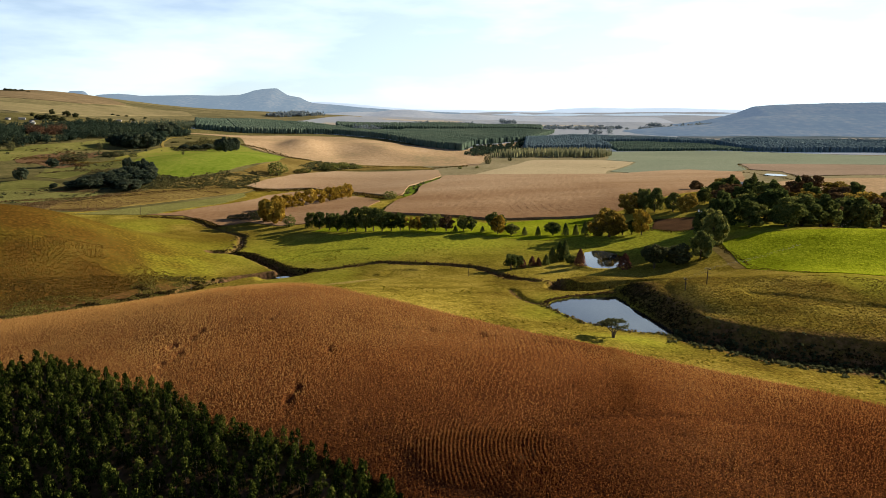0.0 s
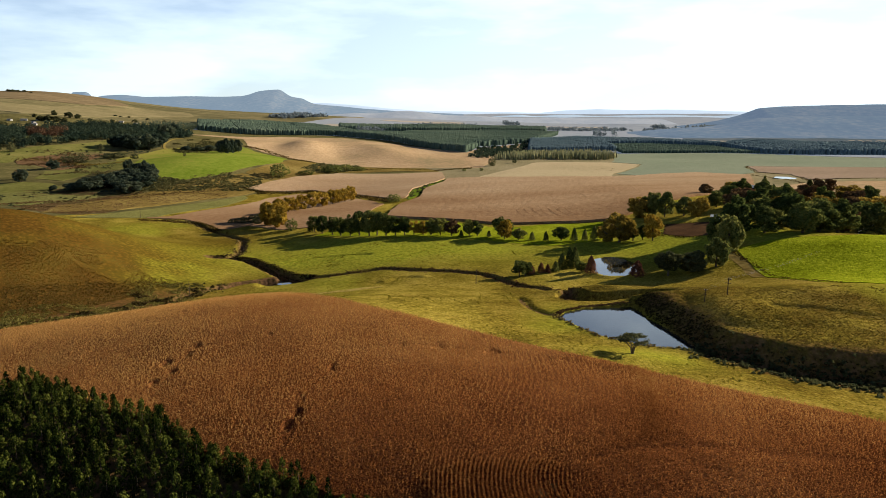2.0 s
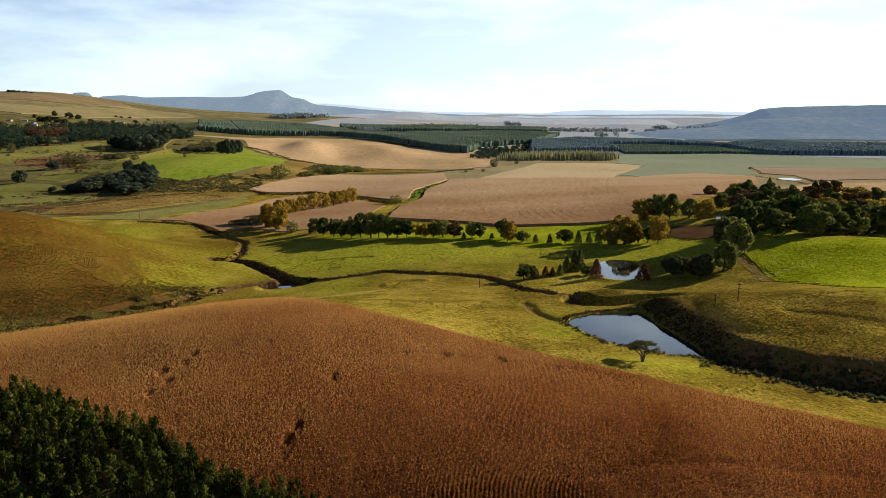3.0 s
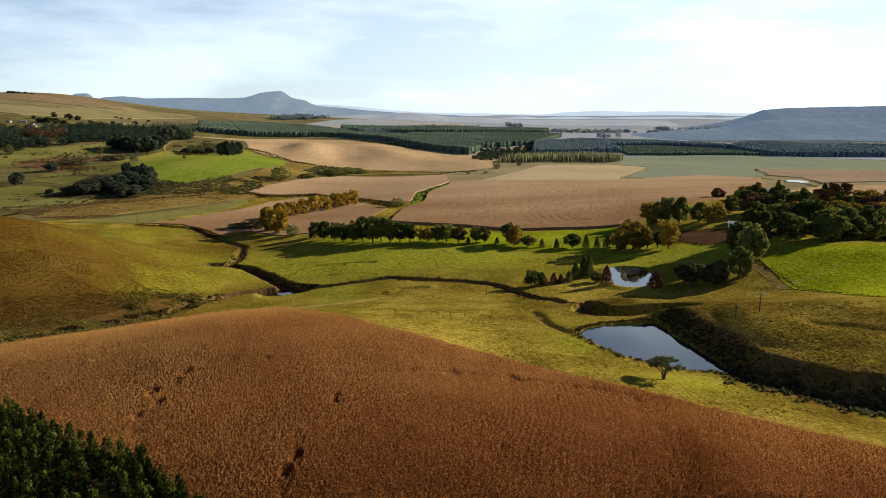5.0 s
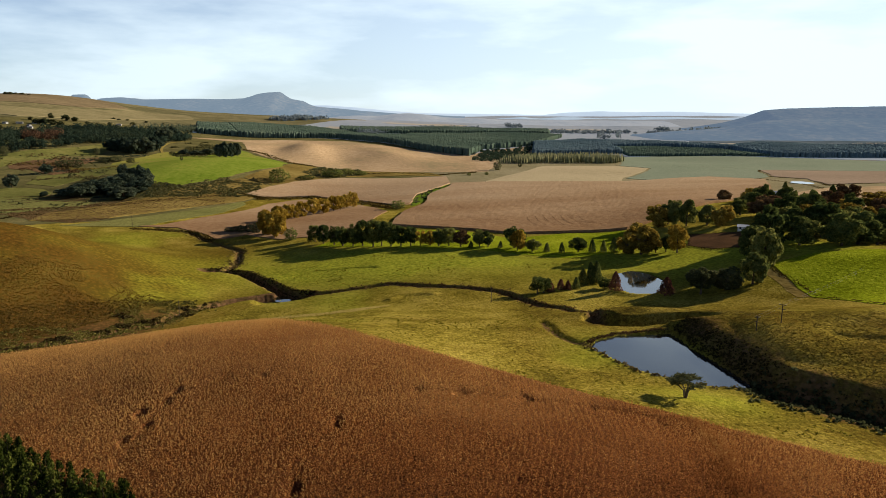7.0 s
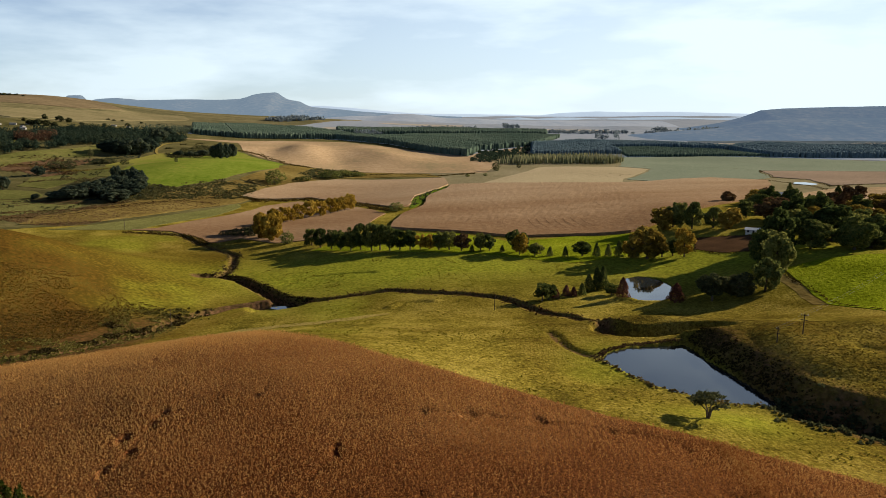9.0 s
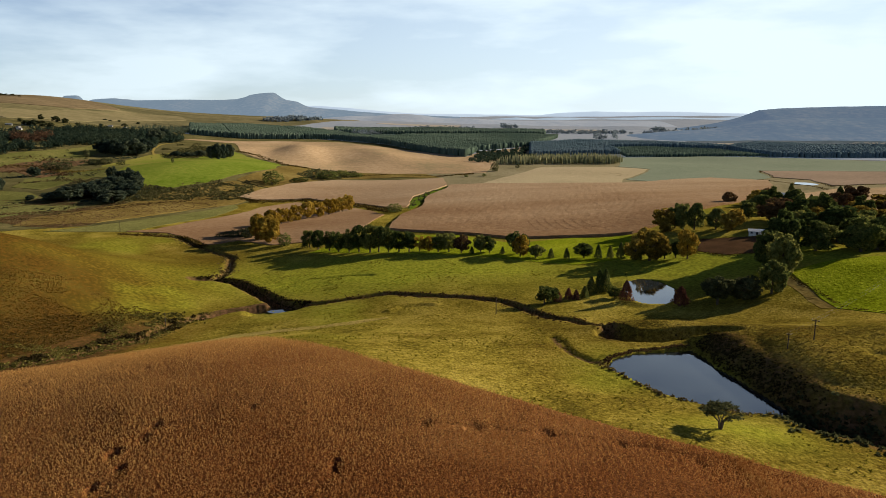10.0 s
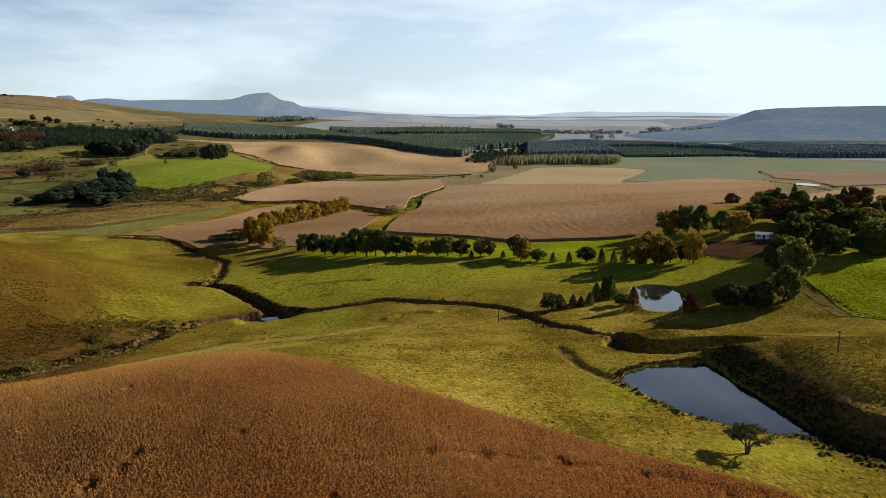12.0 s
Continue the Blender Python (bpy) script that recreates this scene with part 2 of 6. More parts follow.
M_HILL = material("distant_hillside", [(0.014, 0.022, 0.022), (0.036, 0.046, 0.040), (0.105, 0.095, 0.066)], scale=0.005, fine=9, bump=2.0, bump_scale=0.03)
M_MOUNT = material("distant_mountain", [(0.008, 0.014, 0.020), (0.024, 0.028, 0.030), (0.095, 0.078, 0.058)], scale=0.005, fine=9, bump=1.5, bump_scale=0.03)


def water_material():
    m = bpy.data.materials.new("still_water")
    m.use_nodes = True
    n, l = m.node_tree.nodes, m.node_tree.links
    bs = n["Principled BSDF"]
    bs.inputs["Base Color"].default_value = (0.018, 0.022, 0.024, 1)
    bs.inputs["Roughness"].default_value, bs.inputs["IOR"].default_value = 0.03, 2.0
    nz = n.new("ShaderNodeTexNoise")
    nz.inputs["Scale"].default_value, nz.inputs["Detail"].default_value = 1.2, 3.0
    geo = n.new("ShaderNodeNewGeometry")
    l.new(geo.outputs["Position"], nz.inputs["Vector"])
    bp = n.new("ShaderNodeBump")
    bp.inputs["Strength"].default_value, bp.inputs["Distance"].default_value = 0.25, 0.02
    l.new(nz.outputs["Fac"], bp.inputs["Height"])
    l.new(bp.outputs["Normal"], bs.inputs["Normal"])
    return m


M_WATER = water_material()

# ---- the lie of the land ----
BASE = -14.15
NEAR_HILLS = [  # x, y, height, radius, radius, turn
    (-51.2, 212.5, 19.9, 44.6, 68.8, 85.0), (111.4, 207.9, 20.9, 71.0, 35.9, 5.8), (-228.9, 330.8, 35.6, 46.9, 68.8, -55.8),
    (177.5, 406.8, 10.7, 42.9, 112.4, -9.3), (-136.5, 369.2, -13.8, 50.7, 83.0, 12.1), (75.5, 196.4, -13.6, 65.9, 24.7, -16.7),
    (4.2, 124.0, 10.9, 91.4, 26.4, -3.9), (45.9, 91.5, 9.4, 141.7, 81.8, -4.4), (274.9, 304.1, 19.5, 84.5, 35.5, -4.1), (86.0, 226.0, 3.0, 9.0, 20.0, 0.0), (96.0, 199.0, 4.2, 20.0, 10.0, -8.0), (71.0, 249.0, 1.6, 10.0, 7.0, 0.0), (60.0, 267.0, 4.4, 17.0, 7.0, -8.0), (46.5, 178.0, 1.3, 14.0, 8.0, 0.0),
]
FAR_HILLS = [
    (457.4, 609.0, 12.0, 210.6, 325.2, -55.5), (-306.9, 844.2, 23.8, 89.8, 178.3, 3.8), (-858.4, 1536.3, 34.8, 306.9, 253.1, 0.3),
    (-1378.3, 2040.9, 61.0, 244.2, 953.1, 14.3), (-1631.5, 2534.7, 82.0, 541.0, 989.0, -81.4), (-227.7, 709.0, -19.8, 98.0, 131.6, -52.5),
    (-710.8, 1073.2, 24.3, 301.8, 111.6, 32.8), (-262, 1310, 10.0, 34, 110, 14), (-120, 1290, 8.0, 32, 120, 16), (-318, 1330, -5.0, 22, 110, 8), (-196, 1200, -4.5, 22, 120, 16),
]
CREEK_LOW = [(-168, 234), (-153, 243), (-137, 251), (-130, 268), (-130, 281), (-123, 290), (-122, 315), (-113, 333), (-106, 341), (-95, 347), (-83, 351)]
CREEK = [(-136, 391), (-129, 395), (-115, 391), (-99, 372), (-83, 351), (-71, 345), (-61, 345), (-46, 347), (-33, 350), (-18, 342), (-5, 338), (7, 333), (19, 325), (27, 309), (32, 299), (39, 294), (44, 282), (46, 266), (45, 256)]
DITCH = [(-128, 400), (-128, 418), (-137, 455), (-153, 471), (-170, 486), (-189, 509), (-217, 520)]
GULLY = [(67, 198), (73, 189), (79, 185), (84, 181), (89, 177), (96, 175), (110, 172), (130, 168)]
SIDE_GULLY = [(101, 213), (107, 210), (112, 207), (118, 204), (126, 201), (138, 199)]
HOLLOW = [(45, 262), (50, 255), (58, 252), (66, 252), (73, 250)]
EAST_BANK = [(64, 243), (66, 226), (66, 212), (70, 197), (80, 184), (90, 178), (110, 173), (150, 168), (178, 172), (178, 250), (100, 262), (78, 256)]
SCAR = [(26.8, 260), (27.1, 247), (28.9, 236.5), (32.2, 230.7), (35, 226.3)]
SWALE = [(-90, 381.5), (-85.5, 385.6), (-79, 390.6), (-69, 391.3), (-57, 391.7), (-45, 387.6)]
DAM = [(35, 228), (37.5, 233), (45, 238.5), (54, 240), (63, 241.5), (68, 240)]
POND = [(35.7, 225.5), (38.6, 230.9), (45.8, 235.5), (54.2, 236.7), (62.7, 238.0), (63.8, 235.7), (65.1, 231.2), (64.7, 224.8), (66.9, 218.9), (67.9, 212.7), (69.4, 206.1), (70.2, 198.5), (69.6, 194.6), (60.6, 194.8), (55.5, 197.0), (49.7, 202.5), (44.7, 207.1), (42.1, 212.4), (39.4, 218.5)]
SMALL_POND = [(69.1, 329.4), (74.5, 346.9), (82.1, 352.1), (89.1, 346.4), (92.1, 332.4), (87.1, 318.4), (80.1, 311.1), (72.1, 311.9), (69.0, 316.4)]
MAIZE_EDGE = [(-175, 220), (-158, 228), (-137, 231.5), (-117, 232), (-100, 234.5), (-84, 236.5), (-73, 240), (-64, 240.5), (-57, 233), (-49, 223.5), (-41, 216.5), (-32, 208.5), (-20, 200), (-8, 193), (3, 186.5), (14, 179), (24, 172.5), (33, 168), (45, 162), (56, 155.5), (68, 149), (80, 143), (95, 135.5), (130, 120), (135, 62), (6, 62), (0, 86), (-3, 95), (-8, 102), (-15, 106.5), (-21, 110), (-28, 114), (-36, 116), (-47, 124), (-59, 135), (-72, 142), (-91, 157), (-106, 168.5), (-114, 166), (-175, 196)]
BANK = [(67, 197), (66.5, 212), (65, 226), (64.5, 239), (76, 246), (62, 256), (48, 264), (50, 284), (67, 284), (85, 271), (88, 246), (84, 222), (98, 212), (128, 199), (140, 172), (100, 170), (80, 181)]
PINE_EDGE = [(-160, 192), (-113, 164), (-106, 166.5), (-91, 155), (-72, 140), (-59, 133), (-47, 122), (-36, 114), (-28.5, 112), (-21.8, 108), (-15.5, 104.5), (-8.5, 100), (-5, 95), (2, 82), (8, 58), (-175, 58)]
FAR_POND = [(351, 742), (359, 755), (370, 753), (374, 738), (366, 724), (356, 730)]


def lattice(ix, iy, seed):
    h = (ix * 374761393 + iy * 668265263 + seed * 974711) & 0xFFFFFFFF
    h = ((h ^ (h >> 13)) * 1274126177) & 0xFFFFFFFF
    return ((h ^ (h >> 16)) & 0xFFFF) / 65535.0


def fbm(x, y, size, seed=0, octaves=3):
    """Smooth value noise between -1 and 1 with the given largest wavelength in metres."""
    out, amp, total = 0.0, 1.0, 0.0
    for k in range(octaves):
        u, v = x / size * 2**k, y / size * 2**k
        iu, iv = np.floor(u).astype(np.int64), np.floor(v).astype(np.int64)
        fu, fv = u - iu, v - iv
        fu, fv = fu * fu * (3 - 2 * fu), fv * fv * (3 - 2 * fv)
        a = lattice(iu, iv, seed + k) * (1 - fu) + lattice(iu + 1, iv, seed + k) * fu
        b = lattice(iu, iv + 1, seed + k) * (1 - fu) + lattice(iu + 1, iv + 1, seed + k) * fu
        out = out + amp * (2 * (a * (1 - fv) + b * fv) - 1)
        total += amp
        amp *= 0.5
    return out / total


def smooth(a, b, v):
    t = np.clip((v - a) / (b - a), 0, 1)
    return t * t * (3 - 2 * t)


def line_distance(x, y, pts, closed=False):
    best = np.full(np.shape(x), 1e9)
    for (ax, ay), (bx, by) in zip(pts, pts[1:] + ([pts[0]] if closed else [])):
        dx, dy = bx - ax, by - ay
        t = np.clip(((x - ax) * dx + (y - ay) * dy) / (dx * dx + dy * dy), 0, 1)
        best = np.minimum(best, np.hypot(x - ax - t * dx, y - ay - t * dy))
    return best


def inside(x, y, pts):
    res = np.zeros(np.shape(x), bool)
    for (ax, ay), (bx, by) in zip(pts, pts[1:] + [pts[0]]):
        if ay != by:
            res ^= ((ay > y) != (by > y)) & (x < (bx - ax) * (y - ay) / (by - ay) + ax)
    return res


def hills(x, y):
    z = np.full(np.shape(x), BASE)
    for cx, cy, h, rx, ry, a in NEAR_HILLS + FAR_HILLS:
        c, s = math.cos(radians(a)), math.sin(radians(a))
        z = z + h * np.exp(-((((x - cx) * c + (y - cy) * s) / rx) ** 2 + ((-(x - cx) * s + (y - cy) * c) / ry) ** 2) / 2)
    # the plain lifts towards the horizon, with low swells
    far = smooth(1900, 4900, y)
    z = z + 46 * far + far * 10 * fbm(x, y, 700, 5)
    return z


CARVED = [(CREEK_LOW, 2.2, 1.2, 1.5), (CREEK[:6], 2.4, 3.0, 2.2), (CREEK, 2.6, 1.2, 2.0), (DITCH, 1.6, 1.2, 0.9), (SIDE_GULLY, 0.6, 1.0, 0.22), ([(-90, 341), (-76, 345)], 2.7, 2.5, 0.42), (SCAR, 0.8, 0.8, 0.5), ([(-111.5, 329), (-106.5, 338), (-101, 343), (-95, 347), (-87, 350)], 1.5, 1.6, 3.0), (SWALE, 0.8, 0.6, 0.6), ([(-30.6, 317), (-26.3, 324), (-20.4, 326), (-12, 324)], -0.9, 0.6, -0.35)]


def height(x, y):
    """The ground's height, with creeks, ponds and banks cut into it."""
    x, y = np.asarray(x, float), np.asarray(y, float)
    z = hills(x, y)
    near = smooth(700, 400, y)
    z = z + near * (0.30 * fbm(x, y, 14, 1, 4) + 0.5 * fbm(x, y, 60, 2)) + (1 - near) * 1.0 * fbm(x, y, 130, 3) + 4.6 * smooth(880, 1150, y) * fbm(x + 0.5 * y, y, 330, 4, 2)
    box = (x > -260) & (x < 180) & (y > 140) & (y < 560)
    if np.any(box):
        bx, by, bz = x[box], y[box], z[box]
        wob = 1.3 * fbm(bx, by, 7, 21, 3)
        for pts, depth, half, slope in CARVED:
            d = line_distance(bx, by, pts) + wob
            bz = bz - depth * (1 - smooth(half, half + depth / slope, d))
        d = np.minimum(line_distance(bx, by, POND, True), line_distance(bx, by, GULLY)) + 0.8 * wob
        top = (5.4 * smooth(-2, 10, d) + 2.4 * smooth(6, 32, d) - 0.02 * (bx - 85)) * smooth(256, 236, by)
        bz = np.where(inside(bx, by, EAST_BANK), np.maximum(bz, np.minimum(top, bz + 5)), bz)
        d = line_distance(bx, by, GULLY) + wob
        bz = np.minimum(bz, -1.6 + np.maximum(0, d - 1.5) * 0.95)
        d = line_distance(bx, by, HOLLOW) + wob
        bz = np.minimum(bz, -5.6 + np.maximum(0, d - 2.4) * 1.35)
        d = line_distance(bx, by, POND, True) * np.where(inside(bx, by, POND), -1, 1) + 0.4 * wob
        bz = np.where(d > 0, np.minimum(bz, 0.05 + d * 0.9), bz)
        bz = np.where(d > 0, np.maximum(bz, 0.5 - d * 0.12 - 2.0 * smooth(3, 8, d)) * (d < 8) + bz * (d >= 8), -1.2)
        d = line_distance(bx, by, DAM)
        bz = np.where(inside(bx, by, POND), bz, np.maximum(bz, 0.55 + 0.15 * wob - np.maximum(0, d - 1.0) * 0.48))
        d = line_distance(bx, by, SMALL_POND, True) * np.where(inside(bx, by, SMALL_POND), -1, 1) + 0.3 * wob
        bz = np.where(d > 0, np.where(d < 6, np.clip(bz, -6.9 - 0.28 * np.maximum(0, d - 1.5), -6.9 + d * 0.7), bz), -9.2)
        z[box] = bz
    return z


def ground_at(x, y):
    return float(height(np.array([float(x)]), np.array([float(y)]))[0])


# ---- mesh helpers ----
def mesh_object(name, verts, faces, mat, smooth_faces=False):
    me = bpy.data.meshes.new(name)
    verts, faces = np.asarray(verts, np.float32), np.asarray(faces, np.int32)
    k = faces.shape[1]
    me.vertices.add(len(verts))
    me.vertices.foreach_set("co", verts.ravel())
    me.loops.add(faces.size)
    me.loops.foreach_set("vertex_index", faces.ravel())
    me.polygons.add(len(faces))
    me.polygons.foreach_set("loop_start", np.arange(0, faces.size, k, dtype=np.int32))
    me.update(calc_edges=True)
    me.polygons.foreach_set("use_smooth", np.full(len(faces), smooth_faces))
    me.materials.append(mat)
    return new(name, me)


def part(name, bm, mat, parent=None, label="", smooth_faces=False):
    me = bpy.data.meshes.new(name)
    bm.to_mesh(me)
    bm.free()
    me.materials.append(mat)
    if smooth_faces:
        me.polygons.foreach_set("use_smooth", np.full(len(me.polygons), True))
    ob = new(name, me)
    if parent:
        ob.parent = parent
    return tagged(ob, label) if label else ob


def tube(bm, p0, p1, r0, r1, sides=7):
    p0, p1 = Vector(p0), Vector(p1)
    q = (p1 - p0).to_track_quat("Z", "Y")
    rings = []
    for p, r in ((p0, r0), (p1, r1)):
        rings.append([bm.verts.new(p + q @ Vector((r * math.cos(a), r * math.sin(a), 0))) for a in (2 * math.pi * k / sides for k in range(sides))])
    for k in range(sides):
        bm.faces.new((rings[0][k], rings[0][(k + 1) % sides], rings[1][(k + 1) % sides], rings[1][k]))
    bm.faces.new(rings[1])
    bm.faces.new(rings[0][::-1])


def box_into(bm, lo, hi):
    v = [bm.verts.new((x, y, z)) for z in (lo[2], hi[2]) for y in (lo[1], hi[1]) for x in (lo[0], hi[0])]
    for f in ((0, 2, 3, 1), (4, 5, 7, 6), (0, 1, 5, 4), (2, 6, 7, 3), (0, 4, 6, 2), (1, 3, 7, 5)):
        bm.faces.new([v[k] for k in f])


# ---- ground sheet ----
def grid_lines():
    ys = list(-np.geomspace(5000, 60, 24) + 20) + list(np.linspace(-30, 60, 10))
    ys += list(np.geomspace(62, 160, 80)) + list(np.geomspace(160.5, 520, 440)) + list(np.geomspace(523, 4950, 215))
    ux = list(np.linspace(-1, 1, 560))
    side = list(np.geomspace(1.05, 14, 16))
    return np.array(ys), np.array([-s for s in side[::-1]] + ux + side)


ys, us = grid_lines()
wy = 85 + 0.69 * np.maximum(ys, 0)
gx = np.sign(us)[None] * np.where(np.abs(us)[None] <= 1, np.abs(us)[None] * wy[:, None], np.minimum(np.abs(us)[None] * wy[:, None], wy[:, None] + (5000 - wy[:, None]) * (np.abs(us)[None] - 1) / 13))
gy = np.repeat(ys[:, None], len(us), 1)
gz = height(gx.ravel(), gy.ravel()).reshape(gx.shape)
R, C = gx.shape
idx = np.arange(R * C).reshape(R, C)
quads = np.stack([idx[:-1, :-1], idx[:-1, 1:], idx[1:, 1:], idx[1:, :-1]], -1).reshape(-1, 4)
ground = mesh_object("ground", np.stack([gx, gy, gz], -1).reshape(-1, 3), quads, M_GROUND, True)
tagged(ground, "rolling grassland with dry and lush patches and cut creek banks", "ground", kind="structure")


def cover_of(x, y):
    # the left hill's brown grass is laid on darker to include its slope's shade
    dry = 0.35 * smooth(-0.2, 0.5, fbm(x, y, 90, 31)) + 1.05 * smooth(-98, -158, x + 0.10 * (y - 280)) * smooth(372, 310, y + 0.35 * (x + 190)) * (0.8 + 0.5 * fbm(x, y, 30, 32)) + 0.25 * smooth(600, 1100, y)
    lush = np.clip(0.55 * smooth(0.1, 0.6, fbm(x, y, 55, 33)) + 1.0 * np.exp(-(((x + 30) / 120) ** 2 + ((y - 400) / 45) ** 2)) + 0.9 * np.exp(-(((x - 118) / 48) ** 2 + ((y - 368) / 44) ** 2)) + 0.7 * np.exp(-(((x - 54) / 14) ** 2 + ((y - 181) / 9) ** 2)), 0, 1) * smooth(900, 600, y)
    dry = np.maximum(dry, 0.55 * smooth(30, 12, line_distance(x, y, CREEK_LOW)) * (x < -95))
    # more of the same over the whole left hill: brown grass plus painted shade
    dry = np.maximum(dry, (0.82 + 0.5 * fbm(x, y, 45, 34)) * smooth(-100, -135, x + 0.1 * (y - 330)) * smooth(520, 430, y) * smooth(215, 250, y))
    dry = np.maximum(dry, (0.22 + 0.45 * fbm(x, y, 26, 38)) * smooth(-70, -40, x) * smooth(300, 250, y))
    bare = np.zeros(np.shape(x))
    for pts, depth, half, slope in CARVED[:4] + [(GULLY, 4, 2, 1), (SCAR, 0.8, 0.2, 1), ([(-111.5, 331), (-106.5, 340), (-101, 345), (-94, 349.5), (-88, 352)], 1.2, 2.6, 1)]:
        bare = np.maximum(bare, 0.95 * (1 - smooth(half, half + 1.2 * depth, line_distance(x, y, pts))))
    bare = np.maximum(bare, 0.35 * smooth(24, 9, line_distance(x, y, CREEK_LOW)) * smooth(335, 300, y) * smooth(-112, -124, x))
    # earth cover darkens the bank towards the water, painting in its shade
    bank = inside(x, y, BANK) & (y < 300)
    wet = np.minimum(line_distance(x, y, POND, True), line_distance(x, y, GULLY))
    bare = np.maximum(bare, np.where(bank, 0.7 + 0.4 * fbm(x, y, 7, 35), 0.0) * smooth(15, 5, wet) * smooth(0, 3.5, line_distance(x, y, BANK, True)))
    dry = np.maximum(dry, (0.45 + 0.5 * fbm(x, y, 9, 36)) * smooth(0, 9, x - 60 - 0.1 * (y - 200)) * smooth(262, 240, y - 0.05 * (x - 80)) * smooth(165, 176, y + 0.17 * (x - 90)) * (x > 60))
    bare = np.maximum(bare, np.where((y < 240) & (inside(x, y, MAIZE_EDGE) | inside(x, y, PINE_EDGE)), 0.9, 0.0))
    return np.clip(dry, 0, 1), np.clip(lush, 0, 1), bare


cr, cg, cb = cover_of(gx.ravel(), gy.ravel())
att = ground.data.color_attributes.new("cover", "FLOAT_COLOR", "POINT")
att.data.foreach_set("color", np.stack([cr, cg, cb, np.ones_like(cr)], -1).astype(np.float32).ravel())


def field(name, pts, mat, rise, label, category="field", step=None):
    """A crop or pasture that covers a plot, standing rise metres above the ground, with its own edge."""
    P = np.array(pts, float)
    lo, hi = P.min(0), P.max(0)
    r0, r1 = np.searchsorted(ys, lo[1] - 3), np.searchsorted(ys, hi[1] + 3)
    sx, sy = gx[r0:r1], gy[r0:r1]
    cx, cy = (sx[:-1, :-1] + sx[1:, 1:]) / 2, (sy[:-1, :-1] + sy[1:, 1:]) / 2
    cell = inside(cx, cy, pts)
    ids = np.arange(sx.size).reshape(sx.shape)
    q = np.stack([ids[:-1, :-1], ids[:-1, 1:], ids[1:, 1:], ids[1:, :-1]], -1)[cell]
    if not len(q):
        return None
    use, inv = np.unique(q, return_inverse=True)
    q = inv.reshape(-1, 4)
    x, y = sx.ravel()[use].copy(), sy.ravel()[use].copy()
    e = np.concatenate([q[:, [0, 1]], q[:, [1, 2]], q[:, [2, 3]], q[:, [3, 0]]])
    key = {}
    for a, b in e:
        key[(int(a), int(b))] = 1
    rim = np.array([(a, b) for a, b in key if (b, a) not in key])
    rv = np.unique(rim)
    bx, by = x[rv], y[rv]
    best, px, py = np.full(len(rv), 1e9), bx.copy(), by.copy()
    for (ax, ay), (dx, dy) in zip(pts, [(b[0] - a[0], b[1] - a[1]) for a, b in zip(pts, pts[1:] + [pts[0]])]):
        t = np.clip(((bx - ax) * dx + (by - ay) * dy) / (dx * dx + dy * dy), 0, 1)
        qx, qy = ax + t * dx, ay + t * dy
        d = np.hypot(bx - qx, by - qy)
        px, py, best = np.where(d < best, qx, px), np.where(d < best, qy, py), np.minimum(d, best)
    ragged = np.clip(0.004 * hi[1], 0.15, 3.0)
    x[rv], y[rv] = px + ragged * fbm(px, py, 10 * ragged + 2, 43), py + ragged * fbm(px, py, 10 * ragged + 2, 44)
    g = height(x, y)
    top = g + rise * (1 + 0.10 * fbm(x, y, 3, 41, 2)) + 0.02
    n = len(x)
    low = np.full(n, -1)
    low[rv] = n + np.arange(len(rv))
    V = np.concatenate([np.stack([x, y, top], -1), np.stack([x[rv], y[rv], g[rv] - 0.3], -1)])
    skirt = np.stack([rim[:, 1], rim[:, 0], low[rim[:, 0]], low[rim[:, 1]]], -1)
    return tagged(mesh_object(name, V, np.concatenate([q, skirt]), mat, False), label, category, kind="structure")


MAIZE_MAIN = [(-47, 515), (-2, 488), (35, 467), (72, 466), (108, 463), (143, 495), (235, 595), (285, 641), (348, 790), (303, 839), (191, 794), (34, 828), (0, 826), (-6, 788), (-21, 738), (-27, 643), (-39, 588)]
MAIZE_MID = [(-220, 750), (-187, 832), (-142, 883), (-6, 903), (-3, 827), (-36, 748), (-40, 651), (-52, 641), (-94, 725), (-149, 770), (-199, 745)]
MAIZE_LOW = [(-236, 523), (-216, 534), (-200, 619), (-185, 715), (-158, 751), (-103, 709), (-54, 597), (-68, 517), (-95, 484), (-118, 483), (-146, 501), (-157, 490), (-163, 488), (-178, 505), (-203, 523)]
TAN_HILL = [(-561, 1457), (-385, 1608), (-231, 1623), (-42, 1427), (55, 1287), (83, 1117), (48, 965), (-77, 967), (-126, 983), (-224, 999), (-346, 1199), (-434, 1466)]
PALE_FIELD = [(36, 836), (135, 1038), (172, 1050), (244, 1037), (281, 1000), (244, 924), (204, 850), (191, 800)]
GREY_FIELD = [(311, 1305), (467, 1300), (560, 1256), (604, 1245), (713, 1155), (860, 1120), (860, 930), (561, 920), (418, 961), (401, 925), (374, 837), (352, 817), (312, 800), (246, 785), (206, 846), (248, 922), (285, 1000), (248, 1040), (268, 1100)]
BROWN_FIELD = [(418, 955), (561, 914), (820, 900), (670, 715), (433, 726), (376, 715), (398, 800), (378, 837)]
SMALL_BROWN = [(359, 682), (555, 682), (470, 515), (313, 512), (250, 540), (300, 640)]
GREEN_SLOPE = [(-472, 977), (-453, 1105), (-353, 1191), (-229, 985), (-222, 922), (-244, 843), (-264, 783), (-292, 739), (-310, 741), (-366, 799)]
PADDOCK = [(136, 328), (160, 333), (240, 320), (240, 240), (139, 245), (137, 263), (129, 277)]
